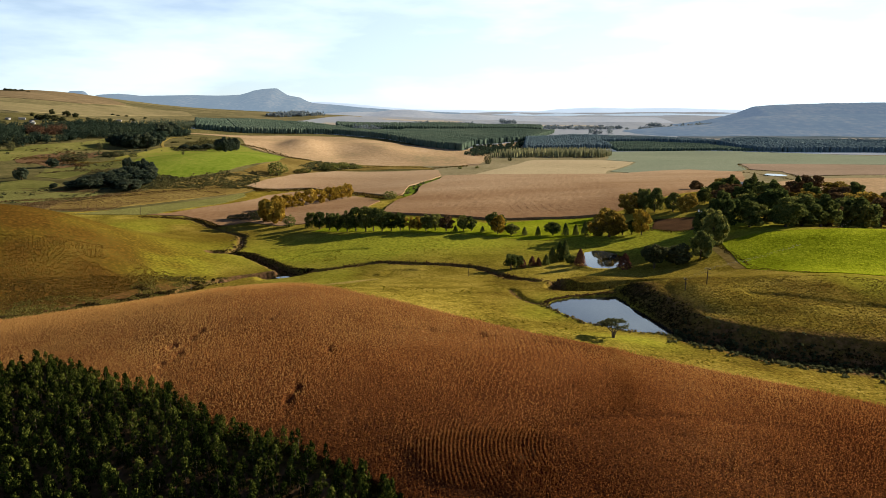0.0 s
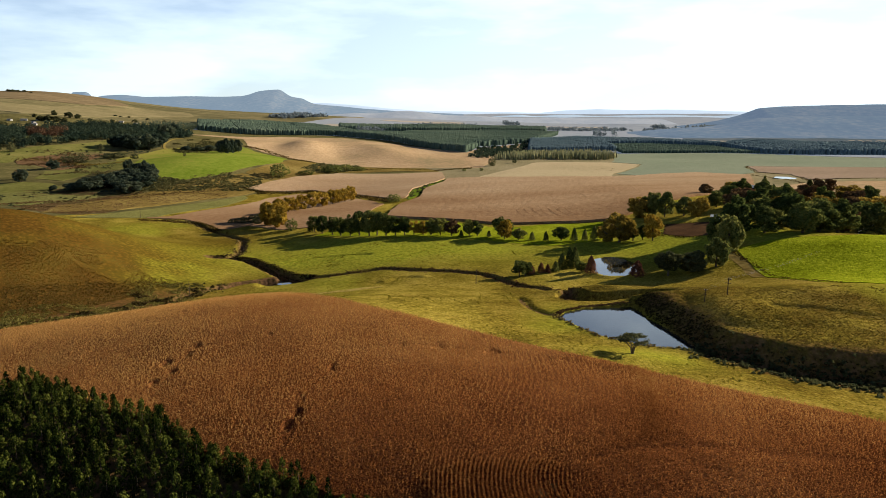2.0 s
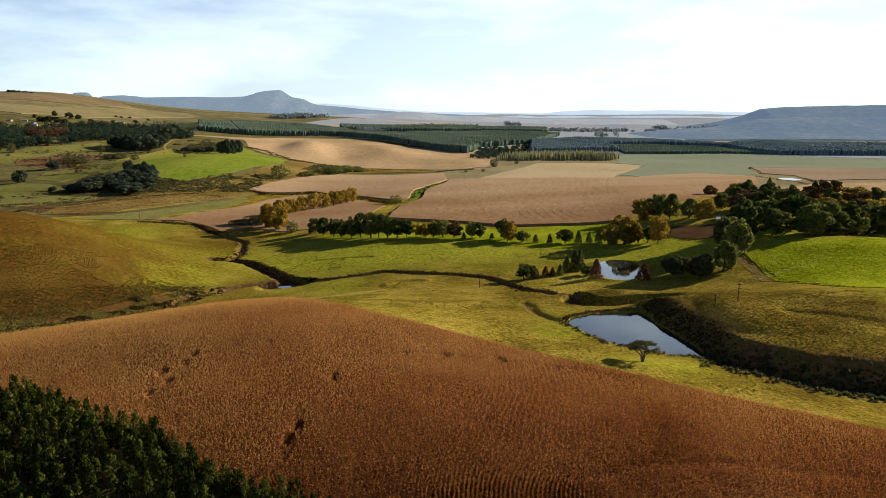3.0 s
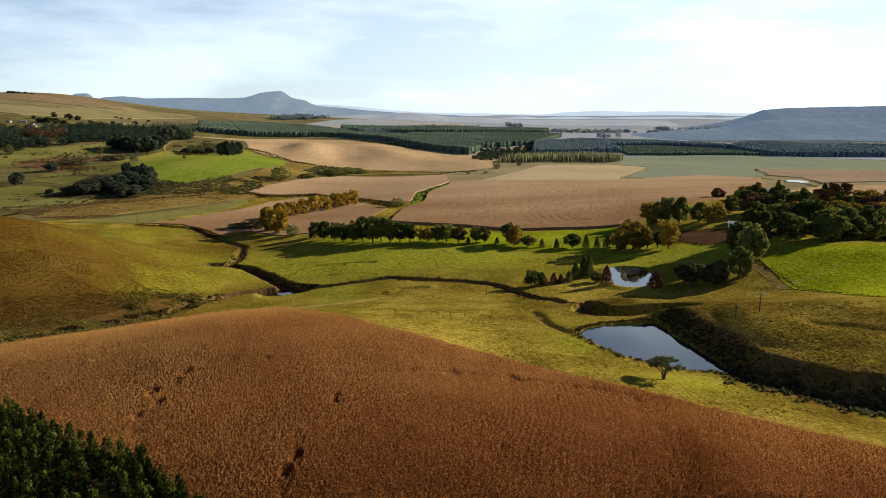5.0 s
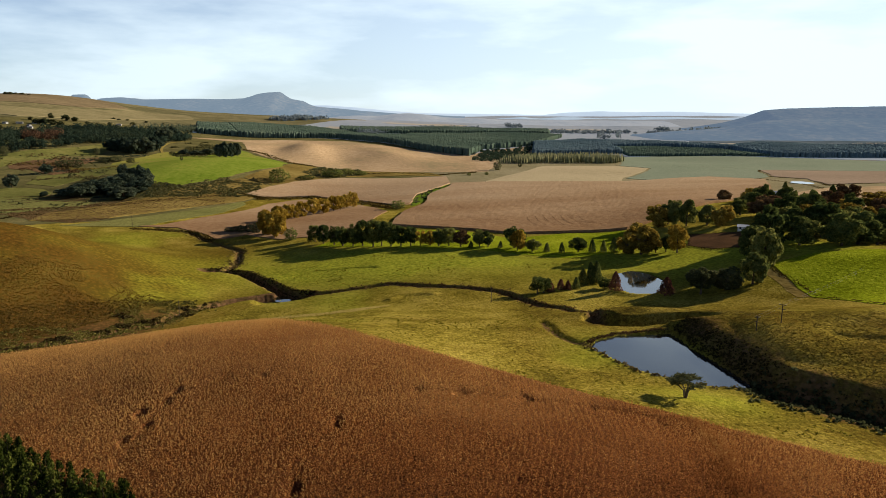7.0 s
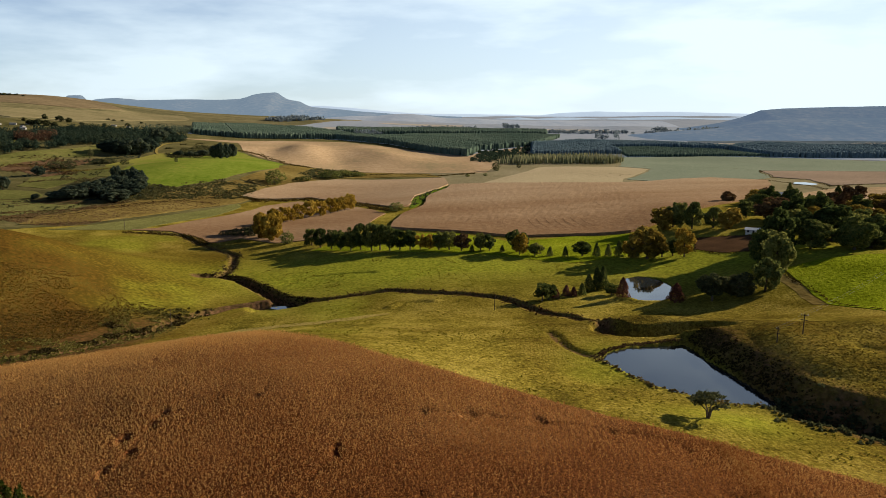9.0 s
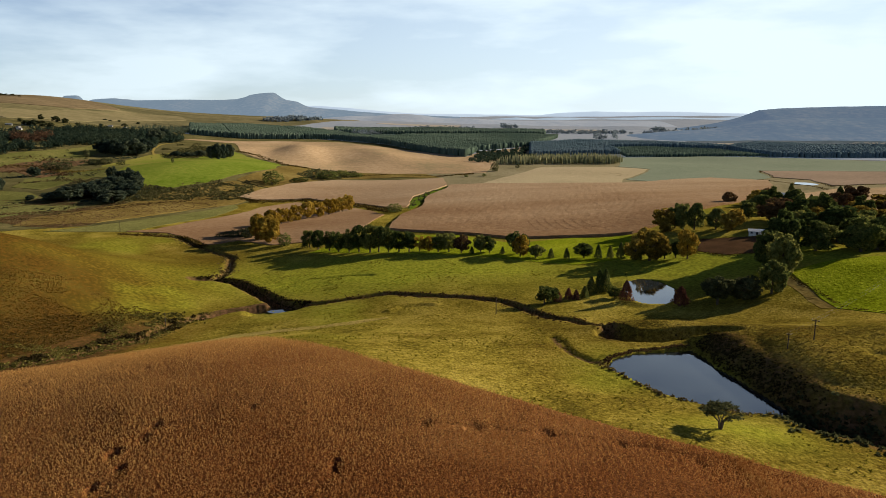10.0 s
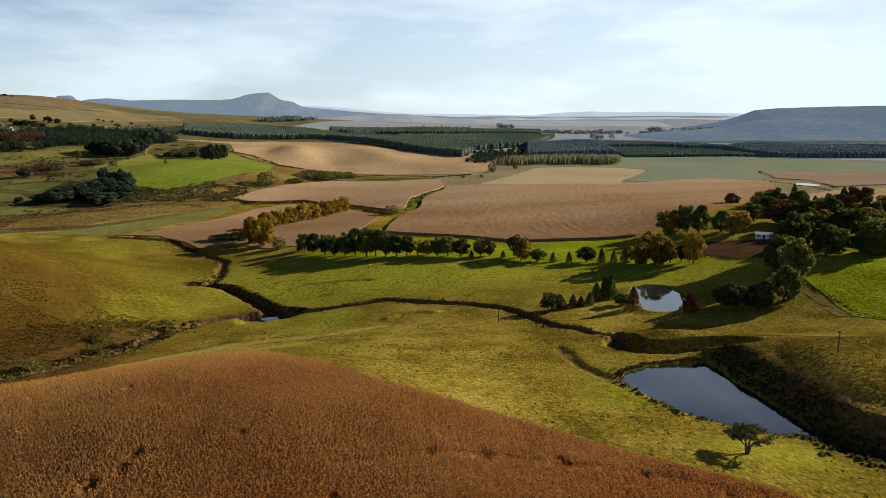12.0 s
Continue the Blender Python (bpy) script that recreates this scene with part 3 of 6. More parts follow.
ORCHARD_GRASS = [(-89, 455), (-61, 495), (-2, 485), (34, 453), (72, 464), (108, 460), (89, 399), (59, 390), (14, 416), (-37, 435)]
STRIP = [(-290, 520), (-266, 549), (-241, 636), (-214, 717), (-206, 706), (-209, 616), (-228, 523)]

M_BROWN = material("dull_brown_stubble", [(0.20, 0.15, 0.108), (0.28, 0.205, 0.15)], scale=0.008, fine=20, bump=0.3, bump_scale=0.3, speck=0.6, grit=0.45)
M_DULL = material("dull_rough_pasture", [(0.135, 0.120, 0.066), (0.205, 0.172, 0.098), (0.26, 0.220, 0.138)], scale=0.012, fine=14, bump=0.4, bump_scale=0.4, speck=0.9, grit=0.45)
M_MOTTLED = material("mottled_hill_grass", [(0.045, 0.042, 0.018), (0.100, 0.088, 0.034), (0.17, 0.138, 0.060)], scale=0.02, fine=9, bump=0.8, bump_scale=0.3, speck=0.8, stretch=(1, 1.6, 1), grit=0.45)
M_PLOT = material("soft_olive_green_grass", [(0.075, 0.080, 0.022), (0.125, 0.122, 0.034), (0.185, 0.165, 0.054)], scale=0.015, fine=12, bump=0.4, bump_scale=0.4, speck=0.9, grit=0.5)
M_REDEARTH = material("reddish_earth", [(0.085, 0.050, 0.026), (0.16, 0.095, 0.050)], scale=0.03, fine=10, bump=0.6, bump_scale=0.3, speck=0.7)
field("rough_pasture", [(-230, 985), (-126, 970), (-10, 900), (-3, 822), (34, 820), (191, 788), (285, 641), (235, 595), (200, 520), (300, 500), (470, 500), (680, 700), (900, 1000), (860, 1290), (310, 1266), (60, 1340), (35, 1318), (80, 1117), (48, 968)], M_DULL, 0.12, "dull tan rough grass between the plain's fields", "grassland")
field("rough_pasture", [(-600, 470), (-430, 500), (-320, 520), (-285, 542), (-262, 556), (-236, 640), (-205, 735), (-150, 765), (-100, 715), (-52, 640), (-38, 650), (-30, 748), (0, 828), (-3, 905), (-10, 1000), (60, 1330), (-42, 1435), (-122, 1580), (-275, 1738), (-463, 1660), (-600, 1645), (-740, 1840), (-830, 1640), (-1000, 1500), (-1500, 1450), (-900, 560)], M_MOTTLED, 0.08, "mottled olive and brown grass on a rough hillside", "grassland")
field("bare_earth", [(-585, 932), (-577, 975), (-557, 997), (-529, 1006), (-515, 1034), (-504, 1016), (-505, 971), (-513, 931), (-478, 885), (-483, 855), (-549, 914), (-567, 907)], M_REDEARTH, 0.4, "reddish bare eroded earth on the hillside", "earth")
field("green_plot", [(-440, 655), (-399, 666), (-364, 652), (-332, 652), (-323, 615), (-354, 604), (-359, 587), (-400, 585)], M_STRIP, 0.35, "dull green plot below the thicket", "field")
field("green_plot", [(-660, 960), (-629, 990), (-608, 1038), (-572, 1090), (-558, 1175), (-537, 1142), (-524, 1076), (-524, 1042), (-558, 1023), (-566, 988), (-583, 949), (-588, 915), (-640, 900)], M_PLOT, 0.35, "olive green grass below the hamlet's woods", "field")
field("green_plot", [(-698, 1081), (-698, 1154), (-651, 1093), (-657, 1042), (-664, 1026)], M_PLOT, 0.35, "small green plot between the hamlet's trees", "field")
field("green_plot", [(-475, 727), (-456, 736), (-416, 720), (-390, 691), (-394, 653), (-432, 660)], M_PLOT, 0.35, "sunlit olive green grass below the slope", "field")
field("green_plot", [(-495, 845), (-463, 864), (-461, 950), (-438, 995), (-368, 800), (-365, 783), (-392, 800), (-404, 766), (-411, 733), (-460, 764)], M_PLOT, 0.35, "olive green grass above the thicket", "field")
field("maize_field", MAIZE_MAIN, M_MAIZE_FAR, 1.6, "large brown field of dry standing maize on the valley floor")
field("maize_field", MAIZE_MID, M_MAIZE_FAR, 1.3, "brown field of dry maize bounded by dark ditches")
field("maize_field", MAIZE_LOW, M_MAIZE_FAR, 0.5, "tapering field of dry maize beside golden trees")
field("hay_field", TAN_HILL, M_STUBBLE, 0.4, "wide tan field on a rolling hill below a plantation")
field("stubble_field", PALE_FIELD, M_PALE, 0.25, "pale straw-coloured stubble field on the flat")
field("green_crop_field", GREY_FIELD, M_GREYGREEN, 0.4, "flat greyish green crop field on the plain")
field("brown_field", BROWN_FIELD, M_BROWN, 0.6, "flat reddish brown field on the plain")
field("brown_field", SMALL_BROWN, M_STUBBLE, 0.6, "small tan field behind the farm trees")
field("green_crop_field", GREEN_SLOPE, M_RYE, 0.25, "bright green crop on a gentle hillside")
field("pasture", PADDOCK, M_LUSH, 0.18, "bright sunlit green pasture beside the farm trees", "pasture")
field("pasture", ORCHARD_GRASS, M_LUSH, 0.12, "bright green grass under a row of trees", "pasture")
field("green_strip", STRIP, M_STRIP, 0.2, "long strip of greyish green grass in a hollow")


def water(name, pts, z, label):
    bm = bmesh.new()
    f = bm.faces.new([bm.verts.new((x, y, z)) for x, y in pts])
    if f.normal.z < 0:
        f.normal_flip()
    return tagged(part(name, bm, M_WATER), label, "pond", kind="structure")


def grown(pts, by):
    cx, cy = sum(p[0] for p in pts) / len(pts), sum(p[1] for p in pts) / len(pts)
    return [(cx + (x - cx) * by, cy + (y - cy) * by) for x, y in pts]


water("water", grown(POND, 1.06), 0.0, "still dark pond reflecting the pale sky")
water("water", grown(SMALL_POND, 1.06), -7.0, "small bright pond beside trees")
water("water", FAR_POND, ground_at(362, 740) + 0.7, "small far pond shining on the plain")

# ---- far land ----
# greyed tint, plus a glow set further down, paints haze over the plain
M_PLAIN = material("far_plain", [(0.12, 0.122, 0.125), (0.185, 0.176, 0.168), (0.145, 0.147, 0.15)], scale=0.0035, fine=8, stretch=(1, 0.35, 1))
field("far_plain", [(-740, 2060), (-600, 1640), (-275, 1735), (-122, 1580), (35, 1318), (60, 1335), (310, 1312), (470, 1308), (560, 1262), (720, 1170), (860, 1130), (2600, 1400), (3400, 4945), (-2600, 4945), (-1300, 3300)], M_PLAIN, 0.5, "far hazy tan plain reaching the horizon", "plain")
M_HILLGRASS = material("pale_hill_grass", [(0.070, 0.066, 0.032), (0.130, 0.112, 0.056), (0.235, 0.190, 0.100)], scale=0.006, fine=8, stretch=(0.6, 1.6, 1))
field("hill_grassland", [(-560, 1820), (-740, 1840), (-830, 1640), (-1000, 1500), (-1500, 1450), (-2600, 1700), (-2600, 3900), (-900, 3900), (-420, 3300), (-330, 2800), (-480, 2350), (-620, 2160), (-735, 2070), (-600, 1900)], M_HILLGRASS, 1.0, "pale dry grass over a long rounded hill", "grassland")
M_BROWNHILL = material("brown_hill_grass", [(0.10, 0.078, 0.045), (0.155, 0.115, 0.066), (0.21, 0.155, 0.09)], scale=0.008, fine=8, stretch=(0.6, 1.6, 1))
M_PALEHILL = material("pale_straw_grass", [(0.125, 0.106, 0.054), (0.180, 0.150, 0.078), (0.245, 0.20, 0.108)], scale=0.008, fine=8, stretch=(0.5, 2.0, 1))
field("hill_grassland", [(-1308, 2039), (-1210, 2099), (-1127, 2167), (-1078, 2368), (-1173, 2460), (-1254, 2520), (-1401, 2420), (-1600, 2300), (-1700, 2100), (-1450, 1950)], M_BROWNHILL, 2.2, "brown grass over the top of a long hill", "grassland")
field("hill_grassland", [(-956, 1560), (-923, 1660), (-935, 1983), (-873, 2185), (-838, 2310), (-900, 2420), (-1010, 2330), (-1060, 2210), (-1110, 2110), (-1150, 1990), (-1223, 1906), (-1300, 1800), (-1150, 1620)], M_PALEHILL, 2.0, "pale straw grass on the lower hill", "grassland")
# dark woods tinted blue: aerial haze painted into the base colour
M_FOOT = material("hazed_foothill_wood", [(0.050, 0.072, 0.090), (0.078, 0.10, 0.120), (0.12, 0.135, 0.148)], scale=0.006, fine=9, bump=4.0, bump_scale=0.03, stretch=(1, 0.5, 1))
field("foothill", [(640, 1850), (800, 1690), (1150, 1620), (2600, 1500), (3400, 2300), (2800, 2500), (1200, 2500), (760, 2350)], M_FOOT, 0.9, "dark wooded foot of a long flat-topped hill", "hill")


def far_ridge(name, x0, x1, y0, depth, rise, mat, label, seed, foot=6):
    """A heightfield ridge of the profile rise(x), deep enough to have real flanks."""
    xs, vs = np.linspace(x0, x1, 260), np.linspace(-1, 1, 26)
    X, Vv = np.meshgrid(xs, vs)
    Y = y0 + Vv * depth
    n = fbm(X, Y, 220, seed, 4)
    Zr = np.array([rise(v) for v in xs])[None]
    shape = np.clip(1 - np.abs(Vv + 0.05 * n) ** 1.3, 0, 1)
    Z = foot + (Zr - foot) * shape + 2.5 * n * (1 - shape) * shape * 4
    k = np.arange(X.size).reshape(X.shape)
    q = np.stack([k[:-1, :-1], k[:-1, 1:], k[1:, 1:], k[1:, :-1]], -1).reshape(-1, 4)
    return tagged(mesh_object(name, np.stack([X, Y, Z], -1).reshape(-1, 3), q, mat, True), label, "mountain", kind="structure")


def peak_profile(x):
    xs = (-2160, -2039, -2005, -1939, -1889, -1824, -1775, -1610, -1461, -1313, -1181, -1131, -1098, -1048, -982, -966, -944, -912, -886, -837, -804, -772, -600, -480, -283, 100)
    zs = (100, 127, 139, 144, 146, 139, 133, 136, 138, 135, 139, 152, 165, 173, 177, 177, 160, 139, 133, 125, 106, 94, 78, 66, 52, 36)
    return float(np.mean(np.interp(x + np.linspace(-9, 9, 5), xs, zs))) + 1.6 * float(fbm(np.array([x]), np.array([0.0]), 120, 71, 4)[0])


def haze_glow(m, colour, strength):
    bs = m.node_tree.nodes["Principled BSDF"]
    bs.inputs["Emission Color"].default_value, bs.inputs["Emission Strength"].default_value = (*colour, 1), strength
    return m


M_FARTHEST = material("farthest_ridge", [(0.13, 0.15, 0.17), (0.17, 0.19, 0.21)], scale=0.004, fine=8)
# bluish emission on the far land stands in for the haze of distance
haze_glow(M_MOUNT, (0.31, 0.42, 0.54), 0.31)
haze_glow(M_HILL, (0.27, 0.38, 0.56), 0.20)
haze_glow(M_FARTHEST, (0.52, 0.63, 0.76), 0.44)
haze_glow(M_PLAIN, (0.40, 0.54, 0.72), 0.10)
M_FARRIDGE = haze_glow(material("far_blue_ridge", [(0.14, 0.17, 0.20), (0.20, 0.225, 0.245)], scale=0.005, fine=8, stretch=(1, 0.4, 1)), (0.42, 0.54, 0.68), 0.32)
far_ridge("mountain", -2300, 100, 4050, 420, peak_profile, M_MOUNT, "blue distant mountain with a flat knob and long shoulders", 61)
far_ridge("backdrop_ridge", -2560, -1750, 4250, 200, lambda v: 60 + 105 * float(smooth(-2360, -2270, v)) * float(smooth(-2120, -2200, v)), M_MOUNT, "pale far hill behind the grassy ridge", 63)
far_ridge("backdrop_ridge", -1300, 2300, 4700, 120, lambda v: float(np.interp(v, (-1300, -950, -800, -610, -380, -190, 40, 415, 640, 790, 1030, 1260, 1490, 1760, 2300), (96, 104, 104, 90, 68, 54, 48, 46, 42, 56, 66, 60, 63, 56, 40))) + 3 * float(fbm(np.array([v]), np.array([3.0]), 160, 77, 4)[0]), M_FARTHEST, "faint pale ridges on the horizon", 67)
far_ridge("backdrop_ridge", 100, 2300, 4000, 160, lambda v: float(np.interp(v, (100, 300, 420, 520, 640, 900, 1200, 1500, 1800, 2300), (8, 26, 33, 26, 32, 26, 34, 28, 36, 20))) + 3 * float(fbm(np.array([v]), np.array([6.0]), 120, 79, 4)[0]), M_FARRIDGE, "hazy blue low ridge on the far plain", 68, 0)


# tan hills greyed in colour and given blue emission to look hazy
M_FARHILL = haze_glow(material("hazed_far_hill", [(0.17, 0.18, 0.195), (0.215, 0.215, 0.22), (0.26, 0.25, 0.245)], scale=0.006, fine=8, bump=3.0, bump_scale=0.02), (0.42, 0.54, 0.70), 0.14)
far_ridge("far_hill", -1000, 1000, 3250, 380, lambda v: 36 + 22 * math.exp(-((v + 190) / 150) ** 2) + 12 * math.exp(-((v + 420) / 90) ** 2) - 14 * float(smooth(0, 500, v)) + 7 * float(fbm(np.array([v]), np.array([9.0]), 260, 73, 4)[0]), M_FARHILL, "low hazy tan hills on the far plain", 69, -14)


def table_profile(v):
    return float(np.interp(v, (820, 980, 1090, 1175, 1240, 1320, 1500, 1764, 2200, 3300), (-10, 6, 24, 48, 72, 79, 83, 88, 92, 90))) + 2.5 * float(fbm(np.array([v]), np.array([5.0]), 90, 79, 3)[0])


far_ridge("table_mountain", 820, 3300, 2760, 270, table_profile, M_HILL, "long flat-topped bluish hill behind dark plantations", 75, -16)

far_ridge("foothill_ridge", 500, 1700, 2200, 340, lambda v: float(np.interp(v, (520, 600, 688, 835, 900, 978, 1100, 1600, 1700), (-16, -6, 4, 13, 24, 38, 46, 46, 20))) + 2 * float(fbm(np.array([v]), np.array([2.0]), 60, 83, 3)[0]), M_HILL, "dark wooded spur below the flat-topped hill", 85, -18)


# ---- leafy things ----
def leaf_quads(centres, sizes, rng, droop=0.0, stretch=1.6, normals=None, loose=0.6):
    """One turned quad at each centre: at random, or lying loosely across the given normals."""
    n = len(centres)
    a = rng.normal(size=(n, 3))
    a[:, 2] -= droop
    if normals is not None:
        m = normals + rng.normal(size=(n, 3)) * loose
        m /= np.linalg.norm(m, axis=1)[:, None]
        a -= m * np.sum(a * m, 1)[:, None]
    a /= np.linalg.norm(a, axis=1)[:, None]
    b = np.cross(a, rng.normal(size=(n, 3))) if normals is None else np.cross(a, m)
    b /= np.linalg.norm(b, axis=1)[:, None]
    a, b = a * (sizes * stretch / 2)[:, None], b * (sizes / 2)[:, None]
    v = np.stack([centres - a, centres + b * 0.9, centres + a, centres - b * 0.9], 1).reshape(-1, 3)
    return v, np.arange(4 * n).reshape(n, 4)


def crown_points(kind, rng):
    """Leaf places in a crown 1 high and 1 wide that stands on z = 0, the size of its leaves, and the way they face."""
    pts, ways = [], []
    if kind in ("round", "wide", "tall"):
        z0, zc, rz, lobes, per = {"round": (0.13, 0.56, 0.44, 40, 60), "wide": (0.03, 0.50, 0.50, 46, 80), "tall": (0.05, 0.52, 0.48, 34, 56)}[kind]
        for _ in range(lobes):
            d = rng.normal(size=3)
            d /= np.linalg.norm(d)
            r = rng.uniform(0.55, 1.0)
            c = np.array([d[0] * 0.40 * r, d[1] * 0.40 * r, zc + d[2] * rz * 0.86 * r])
            s = rng.uniform(0.10, 0.165)
            q = rng.normal(size=(per, 3)) + d * 0.35
            q /= np.linalg.norm(q, axis=1)[:, None]
            pts.append(c + q * (rng.uniform(0.72, 1.0, (per, 1)) * s) * (1, 1, 0.85))
            ways.append(q)
        p, w = np.concatenate(pts), np.concatenate(ways)
        keep = p[:, 2] > z0
        return p[keep], 0.060, w[keep]
    if kind == "cone":
        n = 1300
        z = rng.uniform(0.04, 1.0, n) ** 0.9
        a = rng.uniform(0, 2 * np.pi, n)
        r = 0.5 * (1 - z) ** 0.62 * rng.uniform(0.62, 1.06, n) * (0.86 + 0.14 * np.sin(3 * a + 9 * z) + 0.14 * rng.random(n))
        return np.stack([r * np.cos(a), r * np.sin(a), z], -1), 0.066, np.stack([np.cos(a), np.sin(a), 0 * a + 0.45], -1)
    if kind == "pine":
        for _ in range(38):
            z = rng.uniform(0.10, 0.98)
            a, reach = rng.uniform(0, 2 * np.pi), 0.50 * (1 - z) ** 0.72 * rng.uniform(0.55, 1.1)
            c = np.array([reach * 0.8 * math.cos(a), reach * 0.8 * math.sin(a), z])
            q = rng.normal(size=(14, 3))
            q /= np.linalg.norm(q, axis=1)[:, None]
            pts.append(c + q * rng.uniform(0.4, 1.0, (14, 1)) * (0.135, 0.135, 0.080))
            ways.append(q + (0.3 * math.cos(a), 0.3 * math.sin(a), 0.35))
        return np.concatenate(pts), 0.058, np.concatenate(ways)
    if kind == "umbrella":
        for _ in range(34):
            a, r = rng.uniform(0, 2 * np.pi), 0.47 * math.sqrt(rng.random())
            c = np.array([r * math.cos(a), r * math.sin(a), 0.90 - 0.75 * r * r + rng.normal(0, 0.02)])
            pts.append(c + rng.normal(0, 1, (55, 3)) * (0.055, 0.055, 0.028))
        return np.concatenate(pts), 0.046, None
    n = 620  # bush
    d = rng.normal(size=(n, 3))
    d /= np.linalg.norm(d, axis=1)[:, None]
    r = rng.uniform(0.75, 1.0, n)[:, None]
    lump = 1 + 0.16 * np.sin(6 * d[:, :1] + rng.uniform(0, 6)) * np.sin(6 * d[:, 1:2] + rng.uniform(0, 6)) + 0.10 * np.sin(9 * d[:, 2:] + 5 * d[:, :1])
    p = d * r * lump * (0.5, 0.5, 0.52) + (0, 0, 0.45)
    return p[p[:, 2] > 0.0], 0.075, d[p[:, 2] > 0.0]


PROTOS = {}


def tree_parts(name, kind, mat, seed):
    """An Empty at the foot with a trunk of limbs and a crown of leaves, one metre high and wide."""
    rng = np.random.default_rng(seed)
    root = new(name)
    bm = bmesh.new()
    if kind == "umbrella":
        for k in range(5):
            a = k * 1.257 + rng.uniform(-0.3, 0.3)
            knee = Vector((0.06 * math.cos(a), 0.06 * math.sin(a), 0.34))
            tip = Vector((0.34 * math.cos(a), 0.34 * math.sin(a), 0.78))
            tube(bm, (0.012 * math.cos(a), 0.012 * math.sin(a), -0.06), knee, 0.030, 0.020, 6)
            tube(bm, knee, tip, 0.020, 0.007, 5)
            tube(bm, knee.lerp(tip, 0.4), tip + Vector((0.05 * math.sin(a), -0.08, 0.06)), 0.011, 0.004, 4)
    elif kind != "bush":
        top = {"cone": 0.9, "pine": 0.93}.get(kind, 0.62)
        r = {"tall": 0.030, "pine": 0.022, "cone": 0.03}.get(kind, 0.034)
        tube(bm, (0, 0, -0.05), (0.01, 0.01, 0.30), r * 1.2, r * 0.9, 6)
        tube(bm, (0.01, 0.01, 0.30), (0.0, 0.02, top), r * 0.9, r * 0.25, 6)
        if kind in ("round", "wide", "tall"):
            for k in range(5):
                a, z = k * 1.26 + rng.uniform(-0.3, 0.3), rng.uniform(0.24, 0.42)
                tube(bm, (0.01, 0.01, z), (0.30 * math.cos(a), 0.30 * math.sin(a), z + 0.28), r * 0.5, r * 0.12, 5)
    else:
        for k in range(4):
            a = k * 1.57 + 0.4
            tube(bm, (0, 0, -0.05), (0.22 * math.cos(a), 0.22 * math.sin(a), 0.5), 0.02, 0.008, 4)
    part("trunk", bm, M_BARK, root)
    p, size, ways = crown_points(kind, rng)
    v, f = leaf_quads(p, size * rng.uniform(0.7, 1.35, len(p)), rng, stretch=1.5, normals=ways)
    crown = mesh_object("crown", v, f, mat)
    crown.parent = root
    return root


def plant(name, kind, mat, x, y, h, w, label, category="tree", group="", variants=3, lean=0.0):
    """One more tree of a kind, from a few prototypes, standing on the ground."""
    n = PROTOS.setdefault((name, kind, mat.name), [])
    k = random.randrange(variants)
    z = ground_at(x, y) - 0.05
    turn = random.uniform(0, 360)
    if name == "row_tree":
        h, w = h * 1.25, w * 1.25
    elif name == "pond_tree":
        h, w = h * 1.25, w * 1.3
    elif name == "farm_tree":
        h *= 1.14
    elif kind == "cone" and h < 7:
        h, w = h * 1.3, w * 1.3
    elif name == "autumn_tree":
        h, w = h * 1.12, w * 1.2
    w *= 1.22 if kind in ("round", "wide", "tall") else 1.0
    m = pose(x, y, z, random.uniform(-2, 2), lean, turn) @ Matrix.Diagonal((w, w * random.uniform(0.9, 1.1), h, 1))
    if len(n) < variants:
        ob = tree_parts(name, kind, mat, 100 * len(PROTOS) + len(n))
        ob.matrix_basis = m
        n.append(ob)
    else:
        src = n[k]
        keep = src.matrix_basis.copy()
        src.matrix_basis = Matrix.Identity(4)
        ob = copy_thing(src, m)
        src.matrix_basis = keep
    return tagged(ob, label, category, group)


# ---- tree row and farm trees: x, y, height, width ----
ROW = [(-92, 469, 8.4, 7.1), (-85, 460, 9.7, 7.7), (-77, 454, 10.2, 7.6), (-71, 450, 10.1, 7.5), (-64, 446, 11.5, 8.2), (-58, 445, 12.8, 8.1), (-51, 441, 12.7, 8.8), (-46, 441, 12.0, 8.0), (-40, 438, 11.2, 8.0), (-34, 438, 10.5, 7.3), (-28, 437, 9.7, 7.3), (-11, 432, 8.9, 7.2), (-5, 431, 8.9, 7.2), (13, 427, 8.1, 5.7), (18, 427, 7.5, 6.1)]
ROW_GOLD = [(-22, 436, 8.3, 5.8), (-16, 435, 7.6, 5.8), (34, 415, 9.9, 6.9), (89, 402, 5.2, 3.9), (114, 383, 12.1, 7.3)]
MIDDLE = [(33, 422, 12.8, 11.7), (42, 411, 7.2, 9.0), (67, 406, 8.5, 10.2), (105, 390, 9.6, 8.1), (110, 389, 8.3, 6.1)]
LITTLE_CONES = [(8, 426, 3.0, 2.7), (25, 423, 3.4, 2.7), (50, 410, 4.3, 3.3), (58, 407, 4.6, 3.3), (74, 403, 5.9, 3.9), (80, 402, 5.2, 3.6), (85, 400, 6.5, 3.9), (-95, 470, 5.3, 3.8), (93, 393, 3.2, 2.6)]
OLIVE = [(97, 389, 16.4, 17.0), (91, 395, 10.5, 10.5), (127, 460, 15.3, 13.0), (157, 433, 13.2, 11.5), (250, 474, 13.0, 18.3), (244, 441, 14.6, 18.0), (307, 527, 15.8, 22.7), (265, 446, 15.1, 21.0), (281, 450, 17.2, 20.7)]
